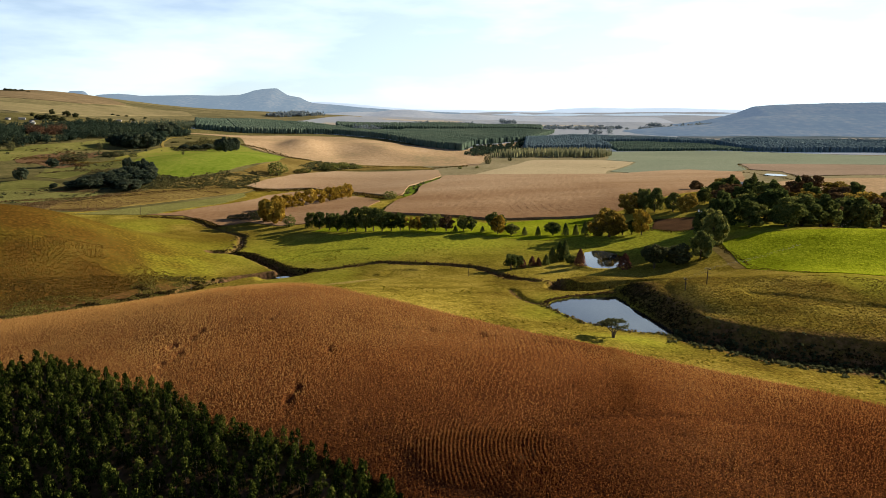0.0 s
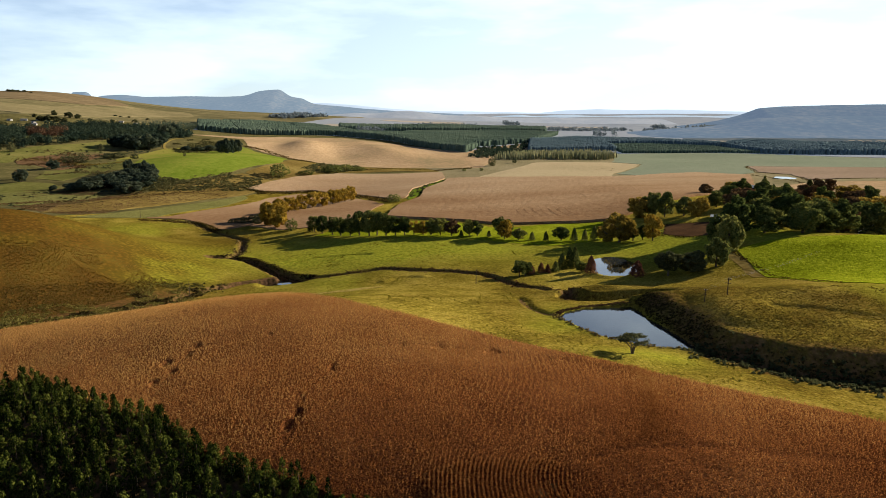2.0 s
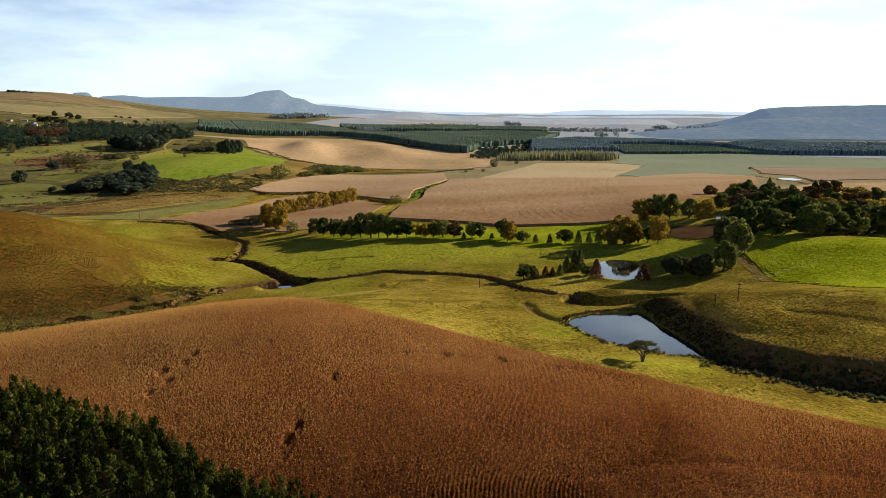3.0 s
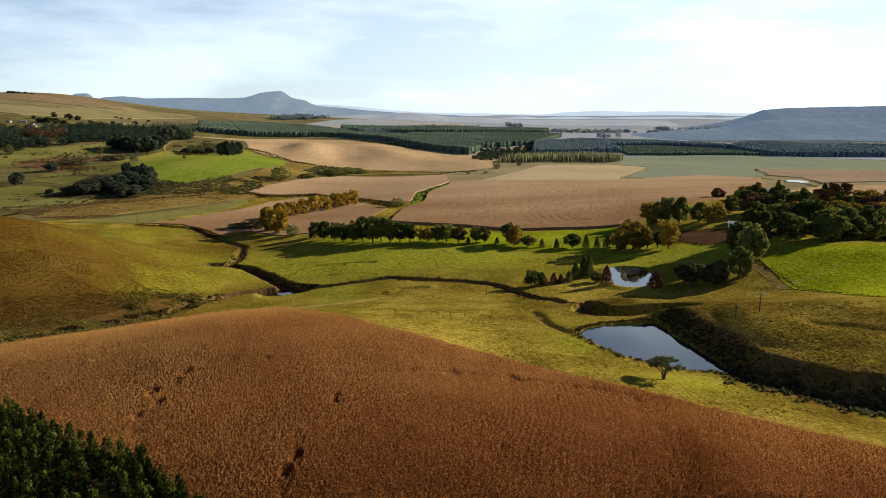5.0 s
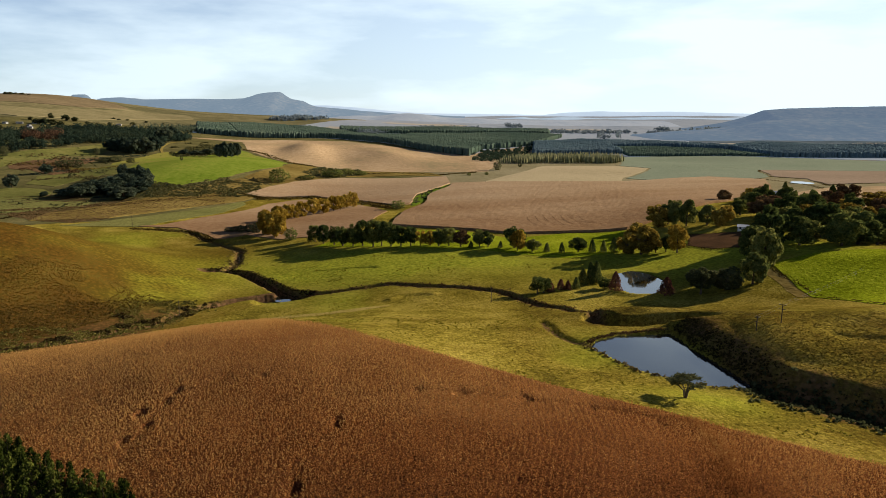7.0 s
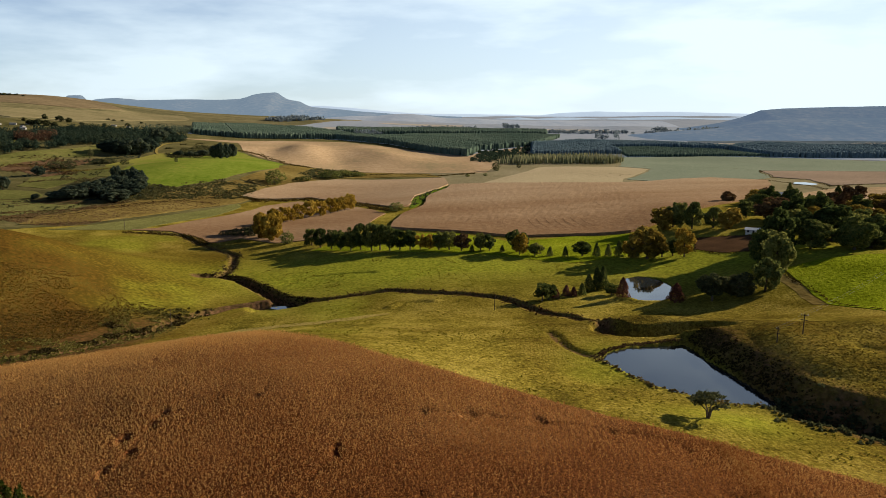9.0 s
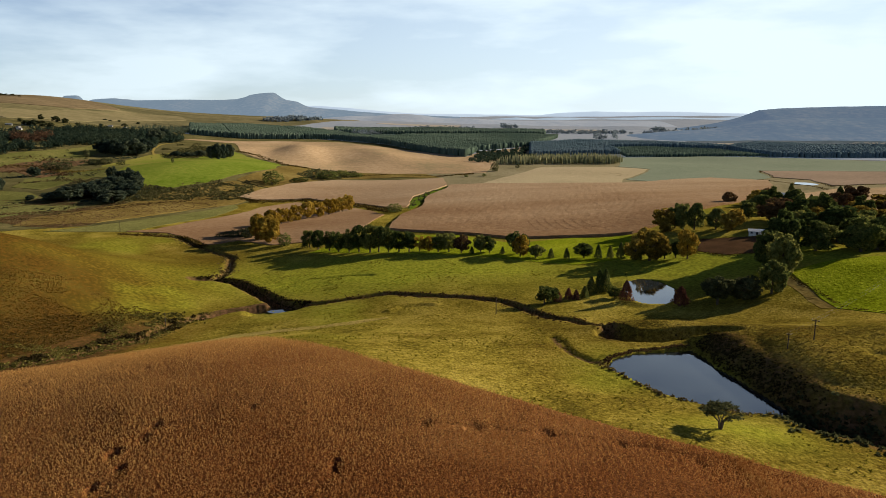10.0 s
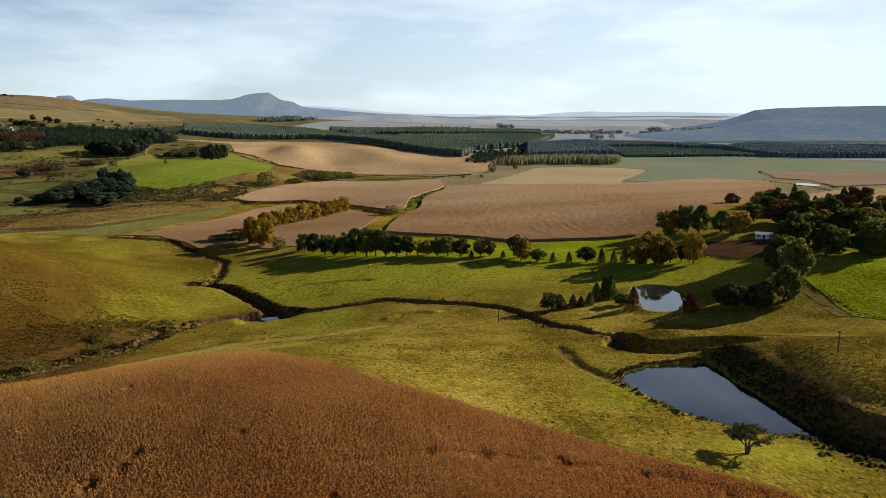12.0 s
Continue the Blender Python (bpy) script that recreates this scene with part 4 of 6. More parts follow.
GROVE = [(135, 464, 13.5, 9.5), (137, 455, 15.2, 9.5), (141, 448, 14.2, 9.5), (151, 441, 11.9, 10), (152, 364, 18.1, 17.3), (177, 389, 12.3, 13.3), (134, 341, 15.0, 12.5), (132, 326, 15.5, 11.0), (230, 474, 14.4, 17.1), (189, 384, 16.4, 18.1), (192, 358, 14.9, 17.2), (206, 365, 14.8, 16.4), (165, 360, 12.6, 14.9), (179, 349, 13.7, 15.4), (235, 394, 16.3, 18.0), (246, 392, 16.4, 18.2), (199, 489, 11.9, 17.9), (182, 468, 8.8, 10.6)]
GROVE_RUST = [(194, 454, 13.4, 21.4), (314, 577, 13.8, 15.9), (217, 580, 8.0, 10.0), (254, 513, 12.0, 14.9), (261, 449, 12.6, 17.8), (271, 414, 17.6, 19.4)]
GROVE_CONES = [(275, 599, 14.9, 9.6), (268, 568, 11.2, 8.1), (274, 567, 9.2, 7.1), (307, 586, 13.9, 10.7), (312, 585, 11.8, 7.5)]
POND_ROUND = [(33, 320, 6.6, 5.2), (36, 322, 5.6, 4.4), (63, 325, 4.2, 4.6)]
POND_TREES = [(51, 327, 4.2, 3.5), (55, 333, 6.4, 4.4), (59, 335, 8.1, 4.4), (62, 336, 8.1, 4.9)]
POND_RED = [(39, 323, 4.1, 3.4), (44, 326, 4.1, 3.4), (47, 325, 3.6, 3.0), (66, 318, 6.7, 5.0), (85, 309, 5.6, 6.0)]
AUTUMN = [(-124, 584, 13.0, 9.4), (-118, 598, 13.2, 9.4), (-111, 608, 13.4, 9.4), (-105, 624, 13.6, 9.6), (-101, 636, 13.0, 8.6), (-97, 648, 13.2, 8.6), (-93, 660, 14.4, 8.6), (-131, 562, 11.5, 8.0), (-137, 556, 11.0, 8.0), (-128, 572, 11.0, 7.6)]
AUTUMN_BIG = [(-122, 489, 17.0, 11.0), (-131, 500, 14.5, 10), (-136, 520, 14.0, 10), (-132, 540, 13, 9)]
HEDGE = [(-162, 511, 3.0, 5.6), (-157, 511, 4.3, 6.5), (-152, 510, 5.5, 7.3), (-146, 510, 6.8, 7.3), (-141, 507, 7.6, 8.2)]
LONE_BUSHES = [(-48, 614, 7.4, 14.5), (-110, 479, 8.6, 9.8), (-201, 824, 16.5, 23.3), (-176, 857, 5.7, 21.3), (-150, 893, 10.3, 29.3), (-136, 919, 9.0, 22.6), (-118, 924, 6.0, 18.1), (46, 924, 3.8, 6.0), (23, 919, 3.7, 6.0)]
LEFT_THICKET = [(-343, 738, 11.8, 14.5), (-325, 721, 15.3, 16.6), (-312, 721, 15.2, 14.0), (-345, 720, 12.9, 19.3), (-347, 694, 15.0, 25.1), (-354, 676, 13.6, 24.7), (-365, 673, 8.7, 21.0), (-312, 674, 12.0, 24.0), (-310, 700, 14.8, 21.0), (-333, 704, 12, 20), (-330, 688, 11, 20), (-458, 737, 15.5, 14.1), (-389, 675, 5.0, 7.6), (-499, 872, 13.1, 14.7)]
LEFT_SCATTER = [(-620, 982, 13.3, 11.4), (-526, 1048, 11.5, 9.6), (-340, 893, 6.2, 3.9), (-517, 941, 12.2, 19.2), (-502, 945, 10.4, 19.2), (-487, 992, 7.2, 18.0), (-475, 1000, 8.1, 19.8), (-445, 980, 7.9, 12.3), (65, 991, 12.9, 11.3), (101, 1030, 6.7, 6.7)]
COPSE = [(-516, 1088, 21.6, 29.4), (-497, 1082, 23.3, 25.2), (-483, 1083, 23.2, 25.1), (-471, 1090, 25.1, 25.1), (-469, 1118, 23.7, 23.7), (-504, 1244, 26.3, 26.3), (-535, 1361, 26.3, 28.7), (-329, 1005, 20.6, 13.7), (-321, 1007, 21.5, 12.0), (-327, 1051, 21.5, 12.5), (-327, 1082, 22.1, 12.9), (-379, 1099, 9.5, 18.9), (-393, 1087, 7.5, 18.8), (-413, 1095, 7.6, 15.2)]

for rows, name, kind, mat, label, cat, group in (
    (ROW, "row_tree", "round", M_LEAF, "dark green round-crowned tree in a planted row", "tree", "trees in the meadow row"),
    (ROW_GOLD, "row_tree", "tall", M_GOLD, "golden autumn tree at the meadow row", "tree", "trees in the meadow row"),
    (MIDDLE, "meadow_tree", "round", M_LEAF, "dark green tree casting a long shadow on the meadow", "tree", "meadow trees"),
    (LITTLE_CONES, "small_conifer", "cone", M_LEAF, "small dark conical conifer on the meadow", "conifer", "small meadow conifers"),
    (OLIVE, "broad_tree", "wide", M_OLIVE, "broad tree with yellowish olive autumn leaves", "tree", "farm trees"),
    (GROVE, "farm_tree", "wide", M_LEAF, "large dense dark green tree of the farm grove", "tree", "farm trees"),
    (GROVE_RUST, "farm_tree", "wide", M_RUST, "broad farm tree with rust-brown autumn leaves", "tree", "farm trees"),
    (GROVE_CONES, "conifer", "cone", M_LEAF, "tall dark conifer above the farm grove", "conifer", "farm trees"),
    (POND_TREES, "pond_tree", "cone", M_LEAF, "small dark green tree beside the little pond", "tree", "trees by the small pond"),
    (POND_ROUND, "pond_tree", "round", M_LEAF, "small round dark green tree beside the little pond", "tree", "trees by the small pond"),
    (POND_RED, "pond_tree", "cone", M_DEEPRED, "small deep red bushy tree beside the little pond", "tree", "trees by the small pond"),
    (AUTUMN, "autumn_tree", "tall", M_GOLD, "upright golden-brown autumn tree in a row", "tree", "golden tree row"),
    (AUTUMN_BIG, "autumn_tree", "wide", M_GOLD, "large golden-yellow autumn tree at a field corner", "tree", "golden tree row"),
    (HEDGE, "hedge_shrub", "bush", M_BUSH, "dark clipped-looking shrub of a tapering hedge", "shrub", "hedge shrubs"),
    (LONE_BUSHES, "thicket_bush", "bush", M_LEAF, "dark dense bush at a field edge", "bush", "field bushes"),
    (LEFT_THICKET, "thicket_tree", "wide", M_COOL, "dull dark green tree of a hillside thicket", "tree", "hillside thicket"),
    (LEFT_SCATTER, "scattered_bush", "bush", M_BUSH, "dark scattered bush on the grassy slope", "bush", "slope bushes"),
    (COPSE, "copse_tree", "wide", M_COOL, "dark tree of a dense copse above the green field", "tree", "copse"),
):
    for x, y, h, w in rows:
        plant(name, kind, mat, x, y, h * random.uniform(0.94, 1.06), w, label, cat, group)
GROVE_AREA = [(150, 366), (180, 352), (250, 388), (280, 412), (303, 450), (314, 540), (292, 582), (262, 600), (228, 560), (200, 500), (190, 455), (176, 400)]
taken = [(x, y) for rows in (GROVE, GROVE_RUST, OLIVE, GROVE_CONES) for x, y, _, _ in rows]
grove_rng = np.random.default_rng(17)
for _ in range(900):
    x, y = grove_rng.uniform(148, 320), grove_rng.uniform(350, 602)
    if inside(np.array([x]), np.array([y]), GROVE_AREA)[0] and min(math.hypot(x - a, y - b) for a, b in taken) > 18.5 and not (y < 425 and x < 0.40 * y + 14):
        taken.append((x, y))
        mat, label = ((M_LEAF, "large dense dark green tree of the farm grove"), (M_LEAF, "large dense dark green tree of the farm grove"), (M_OLIVE, "broad tree with yellowish olive autumn leaves"), (M_RUST, "broad farm tree with rust-brown autumn leaves"))[grove_rng.choice(4, p=(0.30, 0.24, 0.30, 0.16))]
        plant("broad_tree" if mat is M_OLIVE else "farm_tree", "wide", mat, x, y, grove_rng.uniform(10, 15), grove_rng.uniform(12, 16), label, "tree", "farm trees")
plant("row_tree", "round", M_RUST, 2, 427, 8.1, 7.4, "rust-red autumn tree at the end of the meadow row", "tree", "trees in the meadow row")
plant("willow_bush", "round", M_BUSH, 97, 303, 12.0, 11.0, "large rounded dark bush beside the small pond", "bush")
plant("willow_bush", "wide", M_BUSH, 108, 304, 10.0, 11.0, "rounded dark bush beside the small pond", "bush")
plant("farm_tree", "wide", M_LEAF, 119, 306, 12.0, 10.0, "large dense dark green tree of the farm grove", "tree", "farm trees")
plant("acacia_tree", "umbrella", M_BUSH, 47.2, 178.8, 5.3, 8.8, "flat-topped dark acacia with bare branching stems by the pond", "tree")


# ---- pine plantation in the foreground ----
rng = np.random.default_rng(5)
spots = []
for gxp in np.arange(-150, 12, 2.75):
    for gyp in np.arange(60, 192, 2.75):
        px, py = gxp + rng.normal(0, 0.6), gyp + rng.normal(0, 0.6)
        if rng.random() < 0.92:
            spots.append((px, py))
spots = np.array(spots)
spots = spots[inside(spots[:, 0], spots[:, 1], PINE_EDGE)]
edge = line_distance(spots[:, 0], spots[:, 1], PINE_EDGE[1:14])
near = (edge < 17.0) & (spots[:, 0] > -110)
order = np.where(near)[0][:240]
for k in order:
    s = rng.uniform(0.72, 1.22)
    plant("pine_tree", "pine", M_PINE, spots[k, 0], spots[k, 1], 5.3 * s, 3.5 * rng.uniform(0.75, 1.2), "young green pine in a dense plantation block", "pine", "young pines", 5)

for a, c in zip(PINE_EDGE[2:13], PINE_EDGE[3:14]):
    n = int(math.hypot(c[0] - a[0], c[1] - a[1]) / 1.9)
    for k in range(n):
        f = (k + rng.uniform(0.2, 0.8)) / n
        plant("pine_tree", "pine", M_PINE, a[0] + (c[0] - a[0]) * f + rng.normal(0.5, 0.4), a[1] + (c[1] - a[1]) * f + rng.normal(0.6, 0.4), 4.6 * rng.uniform(0.7, 1.2), 2.9 * rng.uniform(0.8, 1.2), "young green pine in a dense plantation block", "pine", "young pines", 5)


def wood(name, places, kind, h, w, mat, label, seed, category="wood"):
    """Many trees joined in one mesh, each a crown of leaves."""
    r = np.random.default_rng(seed)
    kinds = [crown_points(kind, np.random.default_rng(seed + 50 + k)) for k in range(4)]
    V, F, off = [], [], 0
    z = height(places[:, 0], places[:, 1])
    for (x, y), zz in zip(places, z):
        p, size, ways = kinds[r.integers(4)]
        hh, ww, a = h * r.uniform(0.7, 1.2), w * r.uniform(0.75, 1.2), r.uniform(0, 6.28)
        few = r.random(len(p)) < 0.75
        p = p[few]
        v, f = leaf_quads(p, 1.3 * size * r.uniform(0.7, 1.35, len(p)), r, 0.0, 1.6, ways[few])
        c, s = math.cos(a), math.sin(a)
        v = np.stack([(v[:, 0] * c - v[:, 1] * s) * ww + x, (v[:, 0] * s + v[:, 1] * c) * ww + y, v[:, 2] * hh + zz], -1)
        V.append(v)
        F.append(f + off)
        off += len(v)
    return tagged(mesh_object(name, np.concatenate(V), np.concatenate(F), mat), label, category, kind="stuff")


rest = np.setdiff1d(np.arange(len(spots)), order)
rest = rest[(spots[rest, 1] > 76) & (spots[rest, 0] > -12 - 0.70 * spots[rest, 1])]
wood("pine_plantation", spots[rest], "pine", 5.3, 3.5, M_PINE, "dense dark block of young pine trees", 11, "plantation")


# ---- far plantations ----
def far_wood(name, pts, spacing, h, w, mat, label, seed, pointed=0.15, turn=20.0, category="plantation"):
    """A far plantation: drilled rows of small crowns, broken by rides, joined in one mesh."""
    r = np.random.default_rng(seed)
    P = np.array(pts, float)
    c, s = math.cos(radians(turn)), math.sin(radians(turn))
    mid, half = P.mean(0), float(np.ptp(P, 0).max())
    U, V = np.meshgrid(np.arange(-half, half, spacing), np.arange(-half, half, spacing * 0.8))
    U, V = U.ravel() + r.normal(0, spacing * 0.30, U.size), V.ravel() + r.normal(0, spacing * 0.35, U.size)
    X, Y = mid[0] + U * c - V * s, mid[1] + U * s + V * c
    ok = inside(X, Y, pts) & (np.abs((U + 400) % 170 - 85) < 82.5)
    X, Y = X[ok], Y[ok]
    Z = height(X, Y)
    n, k = len(X), 5
    H, W = h * r.uniform(0.86, 1.08, n) * (1 + 0.15 * fbm(X, Y, 120, seed)), w * r.uniform(1.25, 1.7, n)
    a = (np.arange(k) * 2 * np.pi / k)[None] + r.uniform(0, 6, (n, 1))
    rings = []
    for zf, rf in ((0.06, 0.42), (1 - pointed, 0.50)):
        rr = W[:, None] * rf * r.uniform(0.75, 1.2, (n, k))
        rings.append(np.stack([X[:, None] + rr * np.cos(a), Y[:, None] + rr * np.sin(a), np.repeat((Z + H * zf)[:, None], k, 1) + H[:, None] * r.normal(0, 0.03, (n, k))], -1))
    rings.append(np.stack([X + r.normal(0, 0.1, n) * W, Y, Z + H], -1)[:, None])
    f = []
    for j in range(k):
        q = (j + 1) % k
        f += [(j, q, q + k), (j, q + k, j + k), (k + j, k + q, 2 * k)]
    F = (np.array(f)[None] + (np.arange(n) * (2 * k + 1))[:, None, None]).reshape(-1, 3)
    return tagged(mesh_object(name, np.concatenate(rings, 1).reshape(-1, 3), F, mat, True), label, category, kind="stuff")


M_POPLAR = material("yellow_green_poplar_leaves", [(0.11, 0.115, 0.060), (0.165, 0.165, 0.082), (0.235, 0.215, 0.11)], scale=0.03, fine=10, island=0.14)
# green canopy shifted to blue, so its colour carries the distance haze
M_WOOD_HAZE = material("hazed_plantation_canopy", [(0.056, 0.088, 0.104), (0.080, 0.115, 0.130), (0.108, 0.142, 0.150)], scale=0.008, fine=14, island=0.05)
M_FOREST = material("mixed_forest_crowns", [(0.015, 0.026, 0.020), (0.026, 0.040, 0.027), (0.044, 0.056, 0.033)], scale=0.012, fine=12, island=0.07, translucent=0.45)
far_wood("plantation", [(-588, 1639), (-463, 1654), (-275, 1735), (-122, 1576), (-42, 1427), (35, 1314), (63, 1454), (-22, 1800), (-215, 1830), (-395, 2079), (-600, 2150), (-737, 2056)], 4.2, 14, 4.5, M_WOOD_FAR, "long dark green plantation along a field edge", 21)
far_wood("plantation", [(-118, 1895), (-45, 1715), (10, 1620), (70, 1495), (136, 1554), (194, 1608), (328, 2035), (185, 2085), (13, 2035), (-110, 2000)], 4.8, 12, 5.0, M_WOOD_FAR, "broad blue-green plantation on the plain", 22)
far_wood("plantation", [(-320, 2075), (-192, 2100), (-55, 2110), (121, 2160), (310, 2160), (335, 2350), (131, 2361), (-59, 2290), (-205, 2250), (-344, 2240)], 5.6, 13, 5.8, M_WOOD_FAR, "far dark-edged plantation strip", 29)
field("rough_ground", [(-290, 1990), (-215, 1885), (-60, 1700), (70, 1470), (60, 1500), (-120, 1900), (-118, 2010), (10, 2050), (185, 2100), (330, 2045), (330, 2155), (120, 2150), (-190, 2090)], M_STRIP, 0.7, "olive grass between the plantations", "grassland")
far_wood("poplar_plantation", [(74, 1087), (264, 1110), (292, 1180), (240, 1230), (120, 1200)], 5.6, 14, 1.5, M_POPLAR, "thin rows of yellowing poplars on the plain", 23, 0.6)
far_wood("plantation", [(163, 1365), (226, 1360), (338, 1372), (346, 1510), (440, 1510), (560, 1430), (600, 1450), (480, 1620), (330, 1720), (196, 1619)], 4.2, 11, 4.4, M_WOOD_HAZE, "dark green plantation block on the plain", 24)
far_wood("plantation", [(335, 1318), (415, 1305), (476, 1302), (570, 1262), (545, 1420), (435, 1500), (352, 1500)], 3.8, 6, 4.0, M_WOOD_FAR, "low blue-green young plantation", 25)
far_wood("plantation", [(572, 1258), (639, 1238), (762, 1232), (1000, 1200), (1150, 1500), (700, 1600), (572, 1440)], 4.8, 11, 5.0, M_WOOD_HAZE, "dark plantation below the table mountain", 26)
FOREST = [(-650, 1000), (-604, 1015), (-578, 1107), (-548, 1178), (-563, 1450), (-650, 1560), (-700, 1600), (-728, 1540), (-770, 1400), (-800, 1270), (-860, 1200), (-900, 1080)]


def leafy_wood(name, pts, spacing, h, w, mat, label, seed, category="forest", quads=84, gaps=-0.28):
    """Far mixed trees: each a rounded heap of large leaf clumps."""
    r = np.random.default_rng(seed)
    P = np.array(pts, float)
    lo, hi = P.min(0), P.max(0)
    X, Y = np.meshgrid(np.arange(lo[0], hi[0], spacing), np.arange(lo[1], hi[1], spacing))
    X, Y = X.ravel() + r.normal(0, spacing * 0.28, X.size), Y.ravel() + r.normal(0, spacing * 0.28, X.size)
    ok = inside(X, Y, pts) & (fbm(X, Y, 110, seed + 5) > gaps)
    X, Y = X[ok], Y[ok]
    n = len(X)
    H, W = h * r.uniform(0.6, 1.3, n), w * r.uniform(0.75, 1.25, n)
    d = r.normal(size=(n, quads, 3))
    d /= np.linalg.norm(d, axis=2)[..., None]
    d *= r.uniform(0.55, 1.0, (n, quads, 1)) * (1 + 0.25 * np.sin(4 * d[..., :1] + r.uniform(0, 6, (n, 1, 1))))
    c = np.stack([X, Y, height(X, Y) + 0.5 * H], -1)[:, None] + d * np.stack([W / 2, W / 2, H / 2], -1)[:, None]
    c = c.reshape(-1, 3)
    v, f = leaf_quads(c, np.repeat(W, quads) * r.uniform(0.10, 0.19, n * quads) * math.sqrt(84 / quads), r, normals=d.reshape(-1, 3), loose=0.28)
    return tagged(mesh_object(name, v, f, mat), label, category, kind="stuff")


M_HEDGERUST = material("dull_rust_crowns", [(0.050, 0.030, 0.020), (0.082, 0.046, 0.028), (0.12, 0.070, 0.038)], scale=0.012, fine=12, island=0.07, translucent=0.45)
M_GREYLEAF = material("grey_green_crowns", [(0.045, 0.062, 0.044), (0.075, 0.094, 0.062), (0.105, 0.118, 0.074)], scale=0.012, fine=12, island=0.07, translucent=0.45)
leafy_wood("forest", FOREST, 10.5, 15, 12.5, M_FOREST, "dark mixed trees round a far hamlet", 27, quads=110)
leafy_wood("forest", [(-665, 1099), (-642, 1167), (-731, 1330), (-765, 1264)], 13, 14, 13, M_HEDGERUST, "rust-brown autumn trees among the far hamlet's woods", 37, quads=90, gaps=-0.5)
leafy_wood("forest", [(-649, 1454), (-613, 1527), (-585, 1640), (-625, 1740), (-645, 1600), (-675, 1501)], 9, 17, 7, M_GREYLEAF, "slender grey-green trees behind the far copse", 47, quads=60, gaps=-0.4)
for x, y, h, w in ((-841, 1465, 13, 20), (-828, 1470, 12, 16), (-855, 1462, 11, 17), (-815, 1476, 9, 14), (-867, 1592, 14, 17), (-850, 1598, 11, 15), (-911, 1612, 13, 12), (-805, 1565, 7, 10), (-774, 1605, 7, 9), (-851, 1323, 13, 20), (-870, 1335, 11, 18), (-899, 1513, 8, 9), (-774, 1719, 9, 13), (-942, 1972, 6, 10), (-925, 1968, 5, 9), (-905, 1975, 6, 8), (-850, 1969, 6, 9), (-800, 1960, 5, 8), (-1419, 2281, 9, 16), (-1407, 2292, 8, 14), (-1389, 2298, 8, 15), (-1362, 2285, 6, 12), (-1438, 2289, 9, 13)):
    plant("hill_tree", "wide", M_BUSH, x, y, h, w, "dark tree on the pale grassy hill", "tree", "hill trees")
leafy_wood("scrub", [(-420, 1095), (-324, 1086), (-371, 1200), (-452, 1190)], 8, 4, 9, M_BUSH, "low dark scrub beside the green field", 28, "scrub", 26)
leafy_wood("scrub", [(40, 1190), (64, 1120), (88, 1200), (150, 1260), (165, 1340), (90, 1440), (60, 1330)], 13, 7, 10, M_FOREST, "scattered trees and scrub beside the poplars", 30, "scrub", 30)
# pale blue leaf colour imitates haze in front of the far trees
M_HAZY_WOOD = material("hazed_far_wood", [(0.12, 0.15, 0.17), (0.165, 0.19, 0.205)], scale=0.01, fine=8, island=0.06, translucent=0.4)
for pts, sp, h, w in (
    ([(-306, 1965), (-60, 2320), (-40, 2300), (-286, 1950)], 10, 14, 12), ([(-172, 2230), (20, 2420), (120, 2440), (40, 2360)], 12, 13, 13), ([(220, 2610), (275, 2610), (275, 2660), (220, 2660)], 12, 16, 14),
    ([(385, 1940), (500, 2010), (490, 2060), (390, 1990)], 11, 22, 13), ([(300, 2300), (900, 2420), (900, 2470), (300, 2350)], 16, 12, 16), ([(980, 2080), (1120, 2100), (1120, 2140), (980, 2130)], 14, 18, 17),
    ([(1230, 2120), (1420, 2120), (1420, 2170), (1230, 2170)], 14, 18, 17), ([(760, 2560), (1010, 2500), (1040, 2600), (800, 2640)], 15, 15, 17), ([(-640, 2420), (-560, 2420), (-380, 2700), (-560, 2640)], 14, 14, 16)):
    leafy_wood("far_trees", pts, sp, h, w, M_HAZY_WOOD, "far tree belt on the plain, tinted pale blue for haze", int(pts[0][1]), "trees", 20, -0.12)
M_DULL_TAN = material("far_dull_tan", [(0.27, 0.24, 0.20), (0.33, 0.285, 0.235)], scale=0.008, fine=10)
for x0, y0, dx, dy, mat in ((-420, 2180, 260, 160, M_DULL_TAN), (150, 2480, 420, 120, M_DULL_TAN), (420, 1660, 150, 180, M_GREYGREEN), (560, 1640, 300, 130, M_DULL_TAN), (840, 1640, 120, 70, M_DULL_TAN), (-250, 2560, 300, 200, M_DULL_TAN), (680, 1700, 150, 60, M_DULL_TAN), (1000, 1720, 200, 70, M_DULL_TAN)):
    field("far_field", [(x0, y0), (x0 + dx, y0 + 30), (x0 + dx * 1.1, y0 + dy), (x0 + dx * 0.1, y0 + dy * 0.9)], mat, 0.9, "far pale farm field on the plain")
field("rough_ground", [(35, 1316), (64, 1190), (150, 1290), (163, 1345), (196, 1612), (75, 1458)], bpy.data.materials["cut_tan_grass"], 0.7, "tan rough ground between plantations", "grassland")
leafy_wood("scrub", [(35, 1318), (160, 1345), (196, 1610), (75, 1456)], 15, 6, 10, M_FOREST, "scattered scrub between plantations", 33, "scrub", 24, -0.1)
HOLLOW_SCRUB = [(-324, 543), (-274, 567), (-243, 668), (-211, 726), (-193, 797), (-241, 811), (-280, 739), (-307, 656), (-335, 593)]
M_ROUGH = material("brown_rough_grass", [(0.075, 0.052, 0.016), (0.15, 0.105, 0.03), (0.22, 0.165, 0.055)], scale=0.02, fine=14, bump=0.6, bump_scale=0.4)
